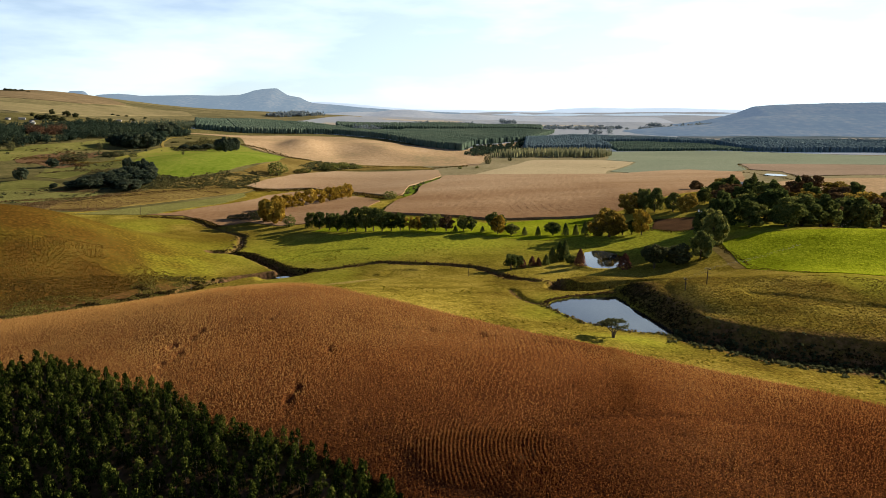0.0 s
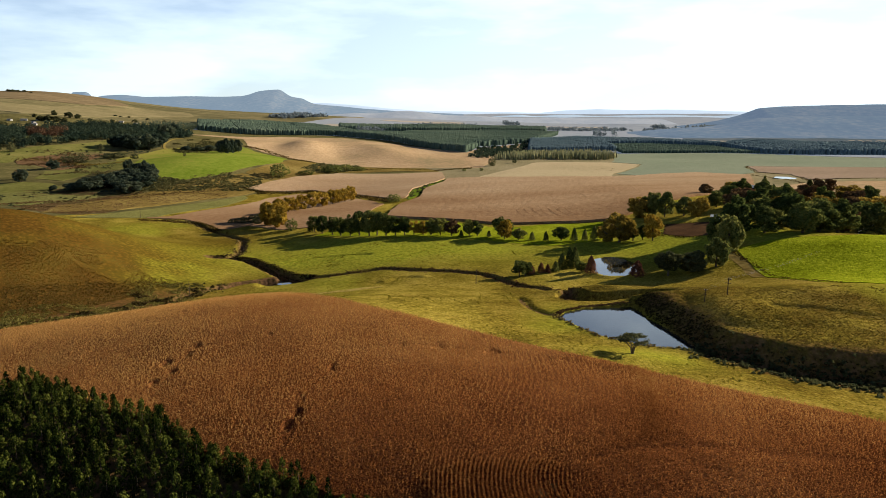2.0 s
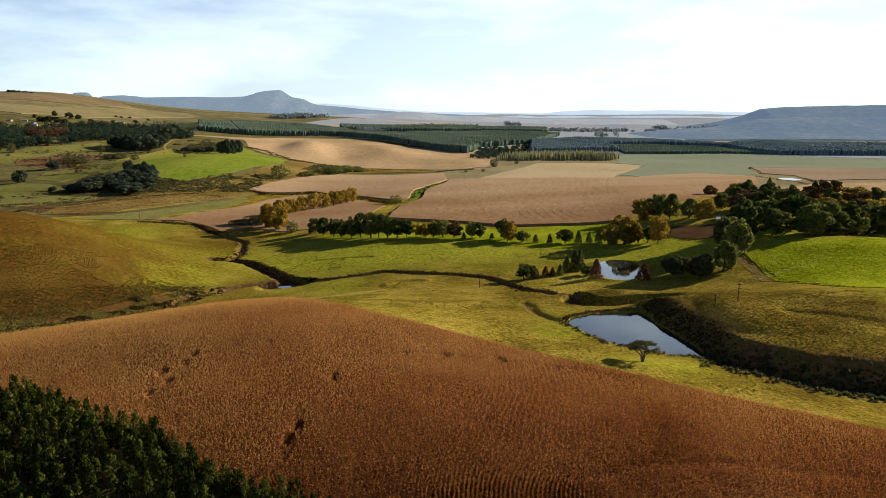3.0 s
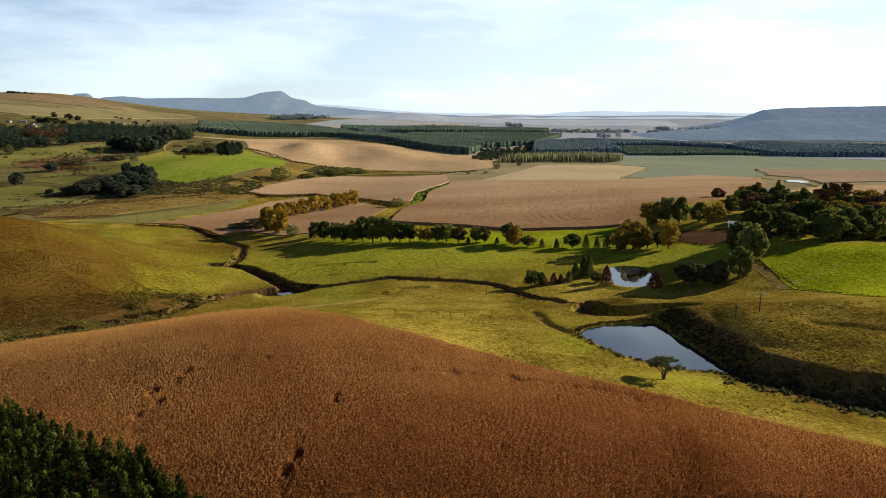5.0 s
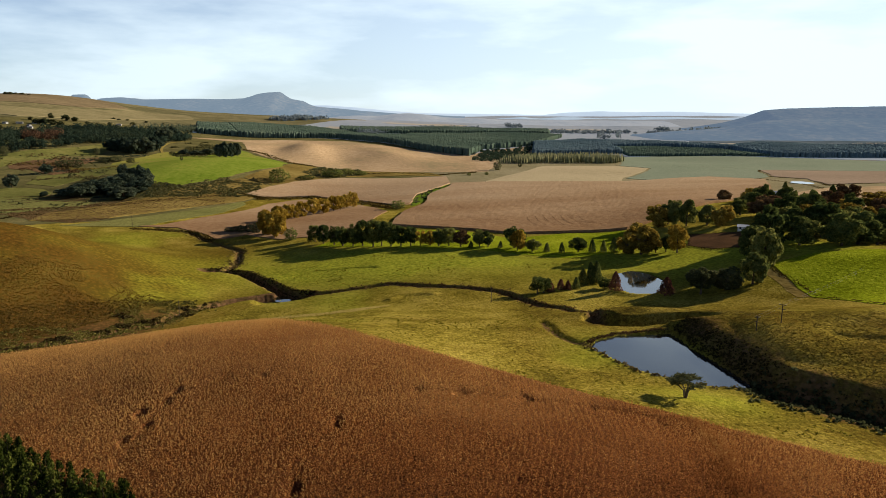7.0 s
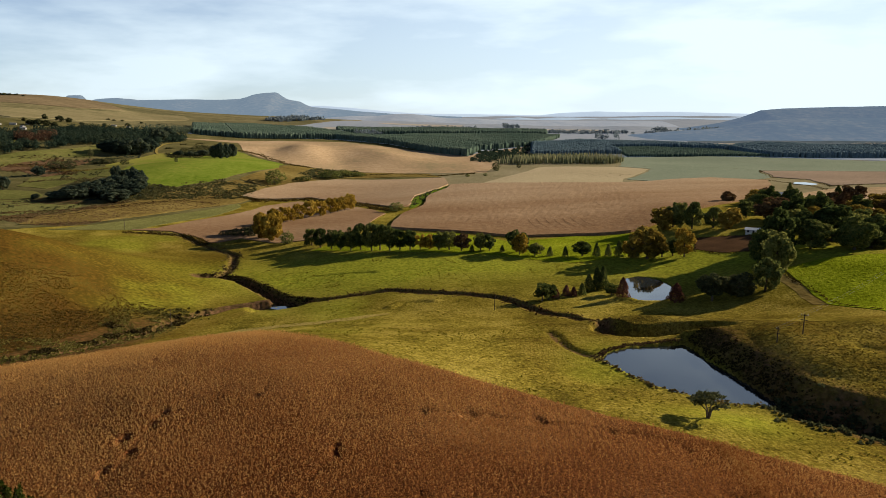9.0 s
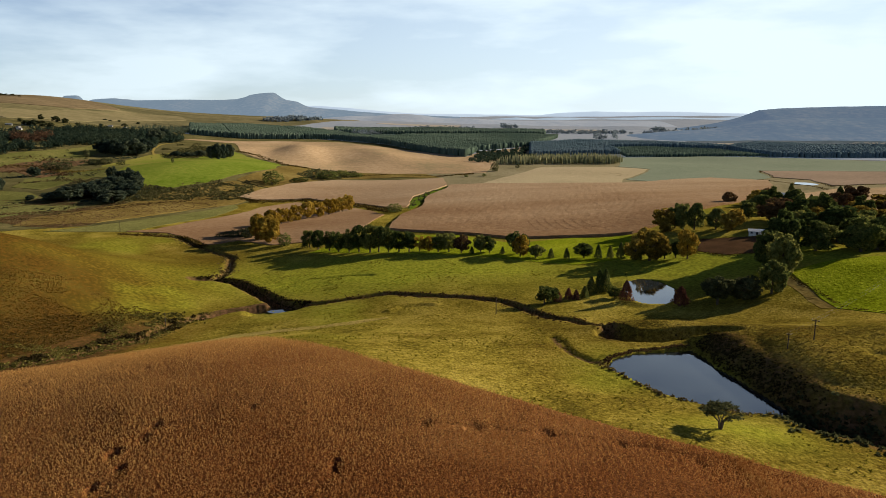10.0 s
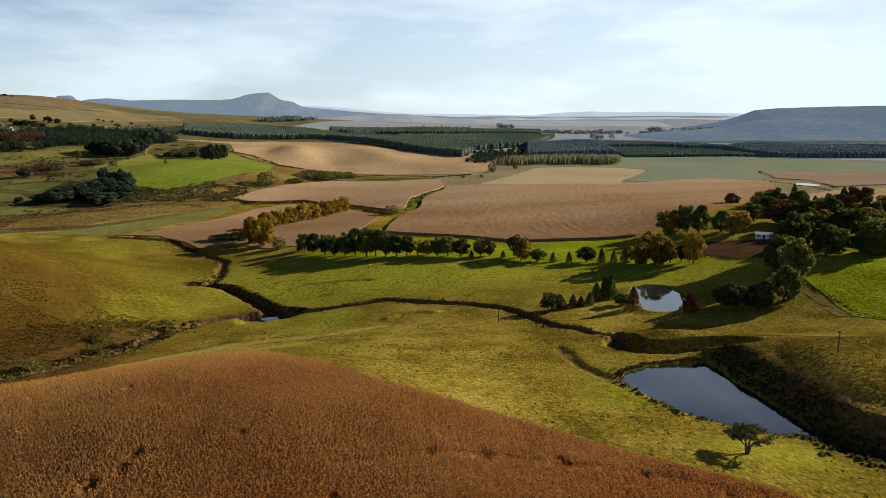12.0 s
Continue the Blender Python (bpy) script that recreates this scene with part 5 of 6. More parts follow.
field("rough_grass", HOLLOW_SCRUB, M_ROUGH, 0.5, "brown rough grass along a hollow", "grassland")
field("rough_grass", [(-240, 815), (-190, 800), (-150, 890), (-60, 925), (-10, 912), (-30, 958), (-125, 975), (-220, 985), (-222, 922)], M_ROUGH, 0.5, "brown rough grass between two fields", "grassland")


# ---- near maize field ----
TRACKS = [([(-28, 167), (-21, 167.7), (-12.4, 170.1), (-3.5, 169.7), (9.7, 167.5), (23, 166), (38, 160)], 0.8), ([(14, 110), (22.6, 115.7), (29.5, 118.6), (45, 120.4), (61, 119.7), (71.7, 119.3), (84, 118.7), (110, 116)], 1.0), ([(-32, 116), (-30.5, 127), (-30.5, 130), (-31.7, 141), (-29.5, 146), (-26.8, 153.6)], 0.5), ([(-64, 144), (-65, 152), (-65.8, 161.4), (-65.4, 170.5)], 0.5)]
HOLES = [(-31.2, 128.3, 0.9), (-30.2, 133, 0.8), (-64.9, 174.2, 0.8), (-65.4, 169.8, 0.8), (-69.1, 165.4, 1.1), (-65.6, 160, 0.8), (-67.4, 154.1, 0.9), (-27.3, 156.7, 0.7), (-27.1, 153.9, 0.6), (-12.5, 170.5, 1.0), (-3.5, 170, 1.3), (9.8, 168.2, 1.3), (23.3, 164.6, 1.0), (35.2, 159, 1.0), (-47, 178, 0.5), (-80, 205, 0.7), (-12, 140, 0.5), (52, 139, 0.7), (5, 133, 0.5)]


ROW_PLOT = [(-3, 104.5), (-6, 111), (-3, 113.5), (2, 115), (10, 115.5), (16.5, 116), (18.5, 112), (18.5, 107), (20, 102), (16, 98), (8, 101), (2, 102)]


def maize_plants():
    r = np.random.default_rng(3)

    # drilled rows, bent round the corner by the pines
    gap = 0.72
    U, Y = np.meshgrid(np.arange(-180, 150, gap), np.arange(60, 245, 0.31))
    U, Y = U.ravel(), Y.ravel()
    Y = Y + r.normal(0, 0.10, U.size)
    bend = 0.008 + 0.040 * smooth(-6, 18, U) * smooth(40, 20, U)
    off = np.clip(Y - 109.5, -12, 16)
    X = U + bend * off**2 + 9 * (np.sin((Y - 95) / 46) - math.sin(14.5 / 46)) * smooth(118, 150, Y)
    plot = inside(X, Y, ROW_PLOT)
    X = X + r.normal(0, 1, U.size) * np.where(plot, 0.05, 0.10 + 0.14 * smooth(0, 14, line_distance(X, Y, ROW_PLOT, True)))
    out = inside(X, Y, MAIZE_EDGE) & (np.abs(X) < 30 + 0.72 * Y) & (Y > 78) & (plot | (r.random(X.size) < 0.97 - 0.2 * smooth(0.25, 0.6, fbm(X, Y, 6, 51))))
    X, Y, tall = X[out], Y[out], plot[out].astype(float)
    thick = tall > 0
    X, Y, tall = (np.concatenate([v, v[thick], v[thick]]) for v in (X, Y, tall))
    Y = Y + r.normal(0, 0.08, len(Y)) * (tall > 0)
    X = X + r.normal(0, 0.04, len(X)) * (tall > 0)
    for pts, half in TRACKS:
        keep = (line_distance(X, Y, pts) + 0.25 * fbm(X, Y, 3, 52) > half) | (r.random(X.size) < 0.55)
        X, Y, tall = X[keep], Y[keep], tall[keep]
    for hx, hy, hr in HOLES:
        keep = np.hypot(X - hx, (Y - hy) * 0.7) > (1.25 if hx < -24 else 0.68) * hr
        X, Y, tall = X[keep], Y[keep], tall[keep]
    n = len(X)
    H = 2.0 * r.uniform(0.86, 1.12, n) * (1 + 0.10 * fbm(X, Y, 8, 53) + 0.09 * fbm(X, Y, 2.5, 54)) + 0.25 * tall * smooth(0, 3, line_distance(X, Y, ROW_PLOT, True))
    base = np.stack([X, Y, height(X, Y)], -1)
    up = np.array([0, 0, 1.0])
    V, F, off = [], [], 0
    # the three upper leaves of each plant, upright and bent outwards
    for lv in range(3):
        a = r.uniform(0, 2 * np.pi, n)
        d, s = np.stack([np.cos(a), np.sin(a), 0 * a], -1), np.stack([-np.sin(a), np.cos(a), 0 * a], -1)
        ln, wd = r.uniform(0.24, 0.46, n), r.uniform(0.065, 0.12, n)
        p0 = base + up * (H * (0.62 + 0.10 * lv) * r.uniform(0.92, 1.08, n))[:, None]
        p1 = p0 + d * (ln * 0.22)[:, None] + up * (ln * 0.62)[:, None]
        p2 = p0 + d * (ln * r.uniform(0.45, 1.1, n))[:, None] + up * (ln * r.uniform(0.35, 0.85, n))[:, None]
        V.append(np.stack([p0, p1 + s * wd[:, None], p2, p1 - s * wd[:, None]], 1).reshape(-1, 3))
        F.append(off + np.arange(4 * n).reshape(n, 4))
        off += 4 * n
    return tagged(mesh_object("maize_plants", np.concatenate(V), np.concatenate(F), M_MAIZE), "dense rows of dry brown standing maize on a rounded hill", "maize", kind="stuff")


maize_plants()
# sheet below the leaf tips whose dark colour acts as shade between them
canopy = field("maize_canopy", MAIZE_EDGE, M_CANOPY, 1.3, "rust-brown leaf canopy of the dry maize, dark as shade between plants", "maize")
cv = np.array([v.co for v in canopy.data.vertices])
for hx, hy, hr in HOLES:
    cv[:, 2] -= (1.15 if hx < -24 else 0.5) * smooth(1.6 * hr, 0.7 * hr, np.hypot(cv[:, 0] - hx, (cv[:, 1] - hy) * 0.7))
for pts, half in TRACKS:
    cv[:, 2] -= 0.22 * smooth(half + 0.8, half, line_distance(cv[:, 0], cv[:, 1], pts))
cv[:, 2] -= np.where(inside(cv[:, 0], cv[:, 1], ROW_PLOT), 1.15 * smooth(0, 2, line_distance(cv[:, 0], cv[:, 1], ROW_PLOT, True)), 0)
canopy.data.vertices.foreach_set("co", cv.astype(np.float32).ravel())
canopy.data.update()


# ---- scrub, reeds and tussocks ----
def clumps(name, places, lo, hi, mat, label, category, seed, quads=9, tall=1.0):
    """Many small leafy clumps joined in one mesh; places is an array of x, y."""
    r = np.random.default_rng(seed)
    n = len(places)
    z = height(places[:, 0], places[:, 1])
    s = r.uniform(lo, hi, n)
    c = np.repeat(np.stack([places[:, 0], places[:, 1], z], -1), quads, 0)
    d = r.normal(size=(n * quads, 3))
    d /= np.linalg.norm(d, axis=1)[:, None]
    d[:, 2] = np.abs(d[:, 2]) * tall
    ss = np.repeat(s, quads)
    c = c + d * (ss * r.uniform(0.15, 0.5, n * quads))[:, None]
    v, f = leaf_quads(c, ss * r.uniform(0.35, 0.6, n * quads) * min(1.0, math.sqrt(9 / quads)), r, 0.0, 1.5)
    return tagged(mesh_object(name, v, f, mat), label, category, kind="stuff")


def scatter_in(pts, count, seed, patch=0.0, size=12.0):
    r = np.random.default_rng(seed)
    P = np.array(pts, float)
    lo, hi = P.min(0), P.max(0)
    q = lo + r.random((count, 2)) * (hi - lo)
    q = q[inside(q[:, 0], q[:, 1], pts)]
    return q[fbm(q[:, 0], q[:, 1], size, seed) > patch]


def scatter_along(pts, count, spread, seed):
    r = np.random.default_rng(seed)
    P = np.array(pts, float)
    k = r.integers(0, len(P) - 1, count)
    q = P[k] + (P[k + 1] - P[k]) * r.random((count, 1))
    return q + r.normal(0, spread, (count, 2))


RISE = [(67, 196), (66, 214), (64.5, 238), (74, 246), (62, 256), (50, 266), (52, 280), (76, 266), (96, 250), (112, 236), (150, 226), (172, 190), (150, 170), (110, 173), (90, 178), (78, 186)]
M_RANKGRASS = material("olive_brown_rank_grass", [(0.070, 0.050, 0.012), (0.135, 0.100, 0.022), (0.22, 0.165, 0.040)], scale=0.06, fine=12, island=0.14, translucent=0.2)
# near-black scrub: the shade of steep banks is put into its colour
M_SHADESCRUB = material("dark_scrub_bank_shade", [(0.016, 0.012, 0.005), (0.036, 0.027, 0.010), (0.075, 0.054, 0.018)], scale=0.08, fine=12, island=0.15, translucent=0.1)
M_WEEDS = material("dark_reddish_weeds", [(0.040, 0.024, 0.012), (0.085, 0.048, 0.022), (0.15, 0.095, 0.040)], scale=0.05, fine=10, island=0.15, translucent=0.15)
bank_spots = scatter_in(RISE, 22000, 81, -0.35, 9)
clumps("bank_grass", bank_spots, 0.2, 0.5, M_RANKGRASS, "brown rank grass over the rise above the pond", "grass", 82, quads=5)
M_CREEKBUSH = material("creek_scrub_leaves", [(0.055, 0.050, 0.014), (0.125, 0.108, 0.026), (0.22, 0.18, 0.048)], scale=0.08, fine=12, island=0.15, translucent=0.2)
LOW_SCRUB = [(-145, 316), (-124, 333), (-111, 338), (-114, 318), (-119, 306), (-125, 297), (-129, 287), (-132, 278), (-134, 264), (-142, 250), (-160, 236), (-180, 240), (-161, 269), (-150, 277), (-142, 291), (-143, 303)]
clumps("creek_scrub", scatter_in(LOW_SCRUB, 9000, 83, -0.02, 7), 0.3, 1.3, M_CREEKBUSH, "tangled green scrub along the lower creek", "scrub", 84, quads=20)
for x, y, n, spread in ((-132, 287, 50, 1.5), (-124, 301, 60, 1.6), (-119, 312, 70, 1.8), (-127, 296, 50, 1.4), (-113, 329, 60, 1.5), (-134, 274, 40, 1.4), (-141, 258, 60, 2.0), (-121, 321, 40, 1.4), (-138, 300, 40, 1.6)):
    clumps("creek_bush", np.random.default_rng(int(abs(x) + y)).normal((x, y), spread, (n, 2)), 0.8, 2.2, M_SHADESCRUB, "dark tangled bush beside the lower creek", "bush", int(abs(x) + y) + 1, quads=16)
clumps("creek_scrub", scatter_along(CREEK_LOW[:8], 1500, 3.0, 143), 0.4, 1.5, M_CREEKBUSH, "tangled green scrub in the lower creek", "scrub", 144, quads=14)
FOOT = [(-235, 235), (-200, 262), (-172, 285), (-150, 310), (-140, 330), (-128, 330), (-140, 296), (-148, 268), (-180, 240), (-215, 222)]
clumps("slope_scrub", scatter_in(FOOT, 14000, 85, -0.4, 20), 0.3, 0.9, M_SCRUB, "brown rank grass at the foot of the hill", "scrub", 86)
HILL_FACE = [(-235, 292), (-194, 314), (-160, 338), (-134, 320), (-144, 280), (-153, 245), (-200, 222), (-240, 240)]
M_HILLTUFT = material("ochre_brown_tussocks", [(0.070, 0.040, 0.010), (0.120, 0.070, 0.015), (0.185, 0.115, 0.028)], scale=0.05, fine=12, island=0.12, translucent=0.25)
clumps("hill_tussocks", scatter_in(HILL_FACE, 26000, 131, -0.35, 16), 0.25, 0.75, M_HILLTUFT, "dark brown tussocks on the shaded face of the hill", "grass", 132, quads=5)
clumps("creek_reeds", scatter_along(CREEK[4:], 1500, 2.2, 87), 0.3, 1.0, M_WEEDS, "dark dry reeds and weeds along the creek banks", "reeds", 88, tall=1.3)
# added clumps blacken the far creek wall, in place of its shade
clumps("creek_scrub", scatter_along([(x + 1.8, y + 3.0) for x, y in CREEK[:6]], 1500, 1.5, 145), 0.35, 1.0, M_SHADESCRUB, "scrub added on the steep creek bank, dark for its shade", "scrub", 146, tall=1.1)
clumps("ditch_weeds", scatter_along(DITCH, 700, 2.4, 89), 0.5, 1.5, M_REED, "dry weeds along a ditch", "weeds", 90)
clumps("gully_scrub", scatter_along(GULLY, 900, 2.8, 91), 0.6, 1.8, M_BUSH, "dark bushes in the gully below the pond", "scrub", 92)
# dark clumps massed on the pond bank and hollow wall to deepen their shade
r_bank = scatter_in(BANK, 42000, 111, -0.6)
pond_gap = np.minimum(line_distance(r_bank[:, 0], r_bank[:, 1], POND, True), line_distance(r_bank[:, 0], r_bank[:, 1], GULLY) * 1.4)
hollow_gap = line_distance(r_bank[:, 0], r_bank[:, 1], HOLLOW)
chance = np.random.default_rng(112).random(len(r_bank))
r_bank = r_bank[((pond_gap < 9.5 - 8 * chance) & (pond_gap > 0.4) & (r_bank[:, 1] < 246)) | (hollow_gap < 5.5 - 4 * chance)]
clumps("bank_bushes", r_bank[:11000], 0.3, 0.85, M_SHADESCRUB, "dense bushes on the steep bank, coloured dark for its shade", "scrub", 113, quads=9, tall=1.2)
clumps("dam_weeds", scatter_along([(36, 227.5), (38.5, 232), (45.5, 236.8), (54, 238.2), (63, 239.6)], 420, 0.6, 175), 0.25, 0.8, M_WEEDS, "dark reddish weeds along the water side of the dam", "weeds", 176)
SHORE = [(69, 194.5), (60.6, 193.6), (55, 196), (49, 201.5), (44, 206), (41.2, 212), (38.4, 218.5), (35, 226)]
clumps("shore_reeds", scatter_along(SHORE, 130, 0.9, 93), 0.4, 1.2, M_REED, "low reeds and weeds along the pond shore", "reeds", 94, tall=1.5)
GRASSLAND = [(-20, 205), (12, 178), (48, 163), (96, 140), (128, 150), (90, 172), (66, 190), (46, 202), (34, 226), (24, 300), (0, 328), (-60, 338), (-90, 300), (-80, 245), (-50, 222)]
clumps("grass_tussocks", scatter_in(GRASSLAND, 9000, 95, 0.05, 18), 0.25, 0.75, material("tussock_grass", [(0.110, 0.092, 0.011), (0.185, 0.156, 0.017), (0.28, 0.225, 0.034)], scale=0.08, fine=12, island=0.16, translucent=0.3), "low tussocks in the yellowish green pasture", "grass", 96, quads=6)
MEADOW = [(-125, 410), (-95, 378), (-60, 356), (-10, 352), (40, 330), (70, 356), (110, 370), (90, 398), (20, 412), (-40, 430), (-95, 450)]
clumps("meadow_tussocks", scatter_in(MEADOW, 5000, 97, 0.0, 25), 0.3, 0.9, bpy.data.materials["tussock_grass"], "low tussocks in the green meadow", "grass", 98, quads=6)
clumps("edge_weeds", scatter_along(PINE_EDGE[2:14], 800, 0.8, 121) + (0.6, 0.9), 0.5, 1.4, M_SCRUB, "brown weeds between the pines and the maize", "weeds", 122)
VERGE = MAIZE_EDGE[1:10]
field("grass_verge", [(x - 0.2, y + 0.2) for x, y in VERGE] + [(x + 1.5, y + 4.6) for x, y in VERGE[::-1]], M_PATH, 0.3, "pale dry grass verge along the maize", "verge")
field("dirt_track", [(-113, 257.4), (-107, 271), (-99, 288), (-88.7, 299), (-78, 299.5), (-63.7, 299), (-47, 300.5), (-31, 307), (-30, 304), (-42, 295), (-56, 291), (-69, 290), (-82, 290), (-92, 276), (-99.5, 261), (-108, 250)], M_PATH, 0.06, "pale dry worn grass beside the maize", "track")
TANGLE = [(-328, 652), (-303, 691), (-294, 753), (-266, 792), (-228, 822), (-205, 808), (-236, 768), (-255, 725), (-283, 692), (-305, 661), (-316, 628), (-327, 589), (-354, 589), (-364, 607), (-345, 621)]
M_TANGLE = material("brown_green_tangle", [(0.050, 0.046, 0.020), (0.098, 0.080, 0.032), (0.165, 0.122, 0.052)], scale=0.03, fine=10, island=0.14, translucent=0.25)
clumps("slope_tangle", scatter_in(TANGLE, 2600, 155, -0.25, 16), 0.9, 3.0, M_TANGLE, "tangled brown and green scrub below the thicket", "scrub", 156, quads=26)
clumps("slope_tangle", scatter_in([(-345, 660), (-303, 691), (-294, 753), (-305, 740), (-330, 690)], 420, 157, -0.3, 10), 1.4, 3.8, M_COOL, "dark green scrub at the foot of the thicket", "scrub", 158, quads=26)
clumps("hollow_weeds", scatter_along([(-353, 550), (-352, 578), (-325, 583), (-312, 620), (-303, 652), (-288, 676), (-265, 697), (-250, 712), (-231, 745)], 900, 1.3, 159), 0.6, 1.7, M_SHADESCRUB, "dark weeds in the wet bottom of the hollow", "weeds", 160)
clumps("field_hedge", scatter_along([(-237, 754), (-219, 747), (-199, 741)], 260, 1.2, 161), 0.9, 2.4, M_SHADESCRUB, "dark hedge growth at the end of a field", "hedge", 162)
for x, y, h, w in ((-358, 771, 15, 10), (-345, 762, 12, 10), (-332, 754, 17, 13), (-323, 746, 15, 13), (-317, 738, 14, 12)):
    plant("thicket_tree", "wide", M_COOL, x, y, h, w, "tall dark green tree above a hillside thicket", "tree", "hillside thicket")
plant("thicket_bush", "bush", M_RUST, -479, 768, 11, 11, "reddish brown rounded bush on the slope", "bush", "field bushes")
for pts, count, mat, seed in (
        ([(-545, 972), (-526, 989), (-502, 1018), (-480, 1055), (-457, 1073)], 130, M_COOL, 163), ([(-585, 935), (-560, 960), (-520, 950), (-490, 890)], 260, M_WEEDS, 165), ([(-560, 905), (-520, 925), (-480, 895), (-455, 860)], 220, M_WEEDS, 167),
        ([(-470, 800), (-440, 810), (-410, 790), (-385, 770)], 160, M_TANGLE, 169), ([(-520, 860), (-505, 881), (-490, 900)], 90, M_COOL, 171), ([(-600, 1000), (-570, 1010), (-545, 1000)], 90, M_WEEDS, 173)):
    clumps("slope_scrub", scatter_along(pts, count, 6.0, seed), 1.0, 3.4, mat, "low scrub along broken banks on the hillside", "scrub", seed + 1, quads=24)
clumps("hollow_weeds", scatter_along([(-387, 590), (-366, 605), (-330, 621), (-301, 648), (-277, 683), (-246, 723), (-230, 751)], 1500, 3.2, 147), 0.6, 1.9, M_WEEDS, "dark weeds along the wet line of the hollow", "weeds", 148)
clumps("hollow_weeds", scatter_along([(-290, 673), (-270, 693), (-245, 703), (-230, 702)], 500, 2.0, 149), 0.6, 1.7, M_WEEDS, "dark weeds along a side ditch", "weeds", 150)
clumps("gully_weeds", scatter_along([(-590, 952), (-545, 950), (-500, 925), (-462, 905), (-433, 925)], 700, 6.0, 151), 0.8, 2.2, M_RANKGRASS, "brown weeds along the eroded gully", "weeds", 152)


M_WHEEL = material("trampled_dry_maize", [(0.085, 0.050, 0.026), (0.13, 0.078, 0.040)], scale=0.2, fine=8)


def ribbon(name, pts, width, mat, rise, label, category):
    """A narrow strip that follows the ground at the given height."""
    P = np.array([np.interp(np.linspace(0, len(pts) - 1, 24), range(len(pts)), [p[k] for p in pts]) for k in (0, 1)]).T
    d = np.gradient(P, axis=0)
    d /= np.linalg.norm(d, axis=1)[:, None]
    side = np.stack([-d[:, 1], d[:, 0]], -1) * width / 2
    V = []
    for q in (P - side, P + side):
        V.append(np.stack([q[:, 0], q[:, 1], height(q[:, 0], q[:, 1]) + rise], -1))
    k = np.arange(23)
    return tagged(mesh_object(name, np.concatenate(V), np.stack([k, k + 1, k + 25, k + 24], -1), mat), label, category, kind="structure")


ribbon("dirt_path", [(-448, 1099), (-460, 1122), (-470, 1150), (-482, 1209), (-499, 1340)], 4.0, M_PATH, 0.6, "pale dirt path winding up beside the copse", "track")
for rows in ([(-422, 668), (-386, 677), (-332, 660)], [(-411, 654), (-382, 669), (-334, 656)], [(-400, 639), (-377, 662), (-336, 651)], [(-391, 628), (-372, 653), (-342, 645)]):
    ribbon("crop_row", rows, 1.8, M_SOIL, 0.6, "dark strip between rows of a green plot", "soil")
for k in range(7):
    x0 = 52 + 6.2 * k
    ribbon("wheel_track", [(x0 + 3.0, 489), (x0 + 1.0, 500), (x0, 514), (x0 + 0.5, 526 + 3 * (k % 3))], 0.4, M_WHEEL, 1.86, "dark wheel track pressed into the dry maize", "track")
clumps("burnt_stubble", scatter_in([(190, 904), (200, 925), (211, 940), (222, 948), (236, 934), (250, 926), (230, 908), (214, 893), (196, 896)], 700, 153, 0.05, 9), 0.3, 0.9, M_SCRUB, "dark burnt stubble in the pale field", "stubble", 154)
for pts, count, seed in (([(418, 960), (401, 925), (374, 837), (394, 800)], 500, 115), ([(352, 817), (357, 758), (357, 724), (348, 669)], 400, 117), ([(401, 792), (384, 748), (368, 702)], 300, 119), ([(372, 711), (433, 724), (660, 716)], 500, 125), ([(246, 1049), (300, 1044), (373, 1032), (420, 975)], 240, 127)):
    clumps("ditch_weeds", scatter_along(pts, count, 1.8, seed), 0.4, 1.2, M_SCRUB, "dark weeds along a ditch on the plain", "weeds", seed + 1)
field("farmyard", [(133, 422), (162, 406), (144, 371), (132, 377), (123, 395)], M_SOIL, 0.08, "dark bare soil of a farmyard", "yard")
clumps("yard_weeds", scatter_along([(133, 422), (162, 406), (144, 371), (132, 377), (123, 395), (133, 422)], 420, 1.6, 177), 0.3, 0.9, M_SCRUB, "brown weeds round a bare farmyard", "weeds", 178)
clumps("track_weeds", scatter_along([(133.5, 326), (132.8, 300), (131, 277), (139, 262), (140, 246)], 420, 0.7, 179), 0.3, 0.9, M_SCRUB, "brown weeds along the edge of a pasture", "weeds", 180)
field("farm_track", [(129.5, 331), (133, 325), (132.2, 300), (130.6, 276), (124.6, 280), (127.4, 302)], M_ROUGH, 0.05, "dark muddy track at the pasture edge", "track")
field("grass_strip", [(-39, 621), (-38, 716), (-20, 801), (-4, 828), (-1, 803), (-22, 734), (-29, 669)], M_RYE, 0.2, "green overgrown gully between maize fields", "grass")
clumps("gully_weeds", scatter_in([(-39, 621), (-38, 716), (-20, 801), (-4, 828), (-1, 803), (-22, 734), (-29, 669)], 500, 99), 0.8, 3.0, M_BUSH, "weeds in the overgrown gully", "weeds", 100)
clumps("bank_weeds", scatter_along([(-215, 748), (-199, 742), (-149, 766), (-94, 720), (-60, 640), (-50, 620)], 900, 4.0, 101), 1.0, 3.0, M_SCRUB, "dark weeds in the ditch between fields", "weeds", 102)


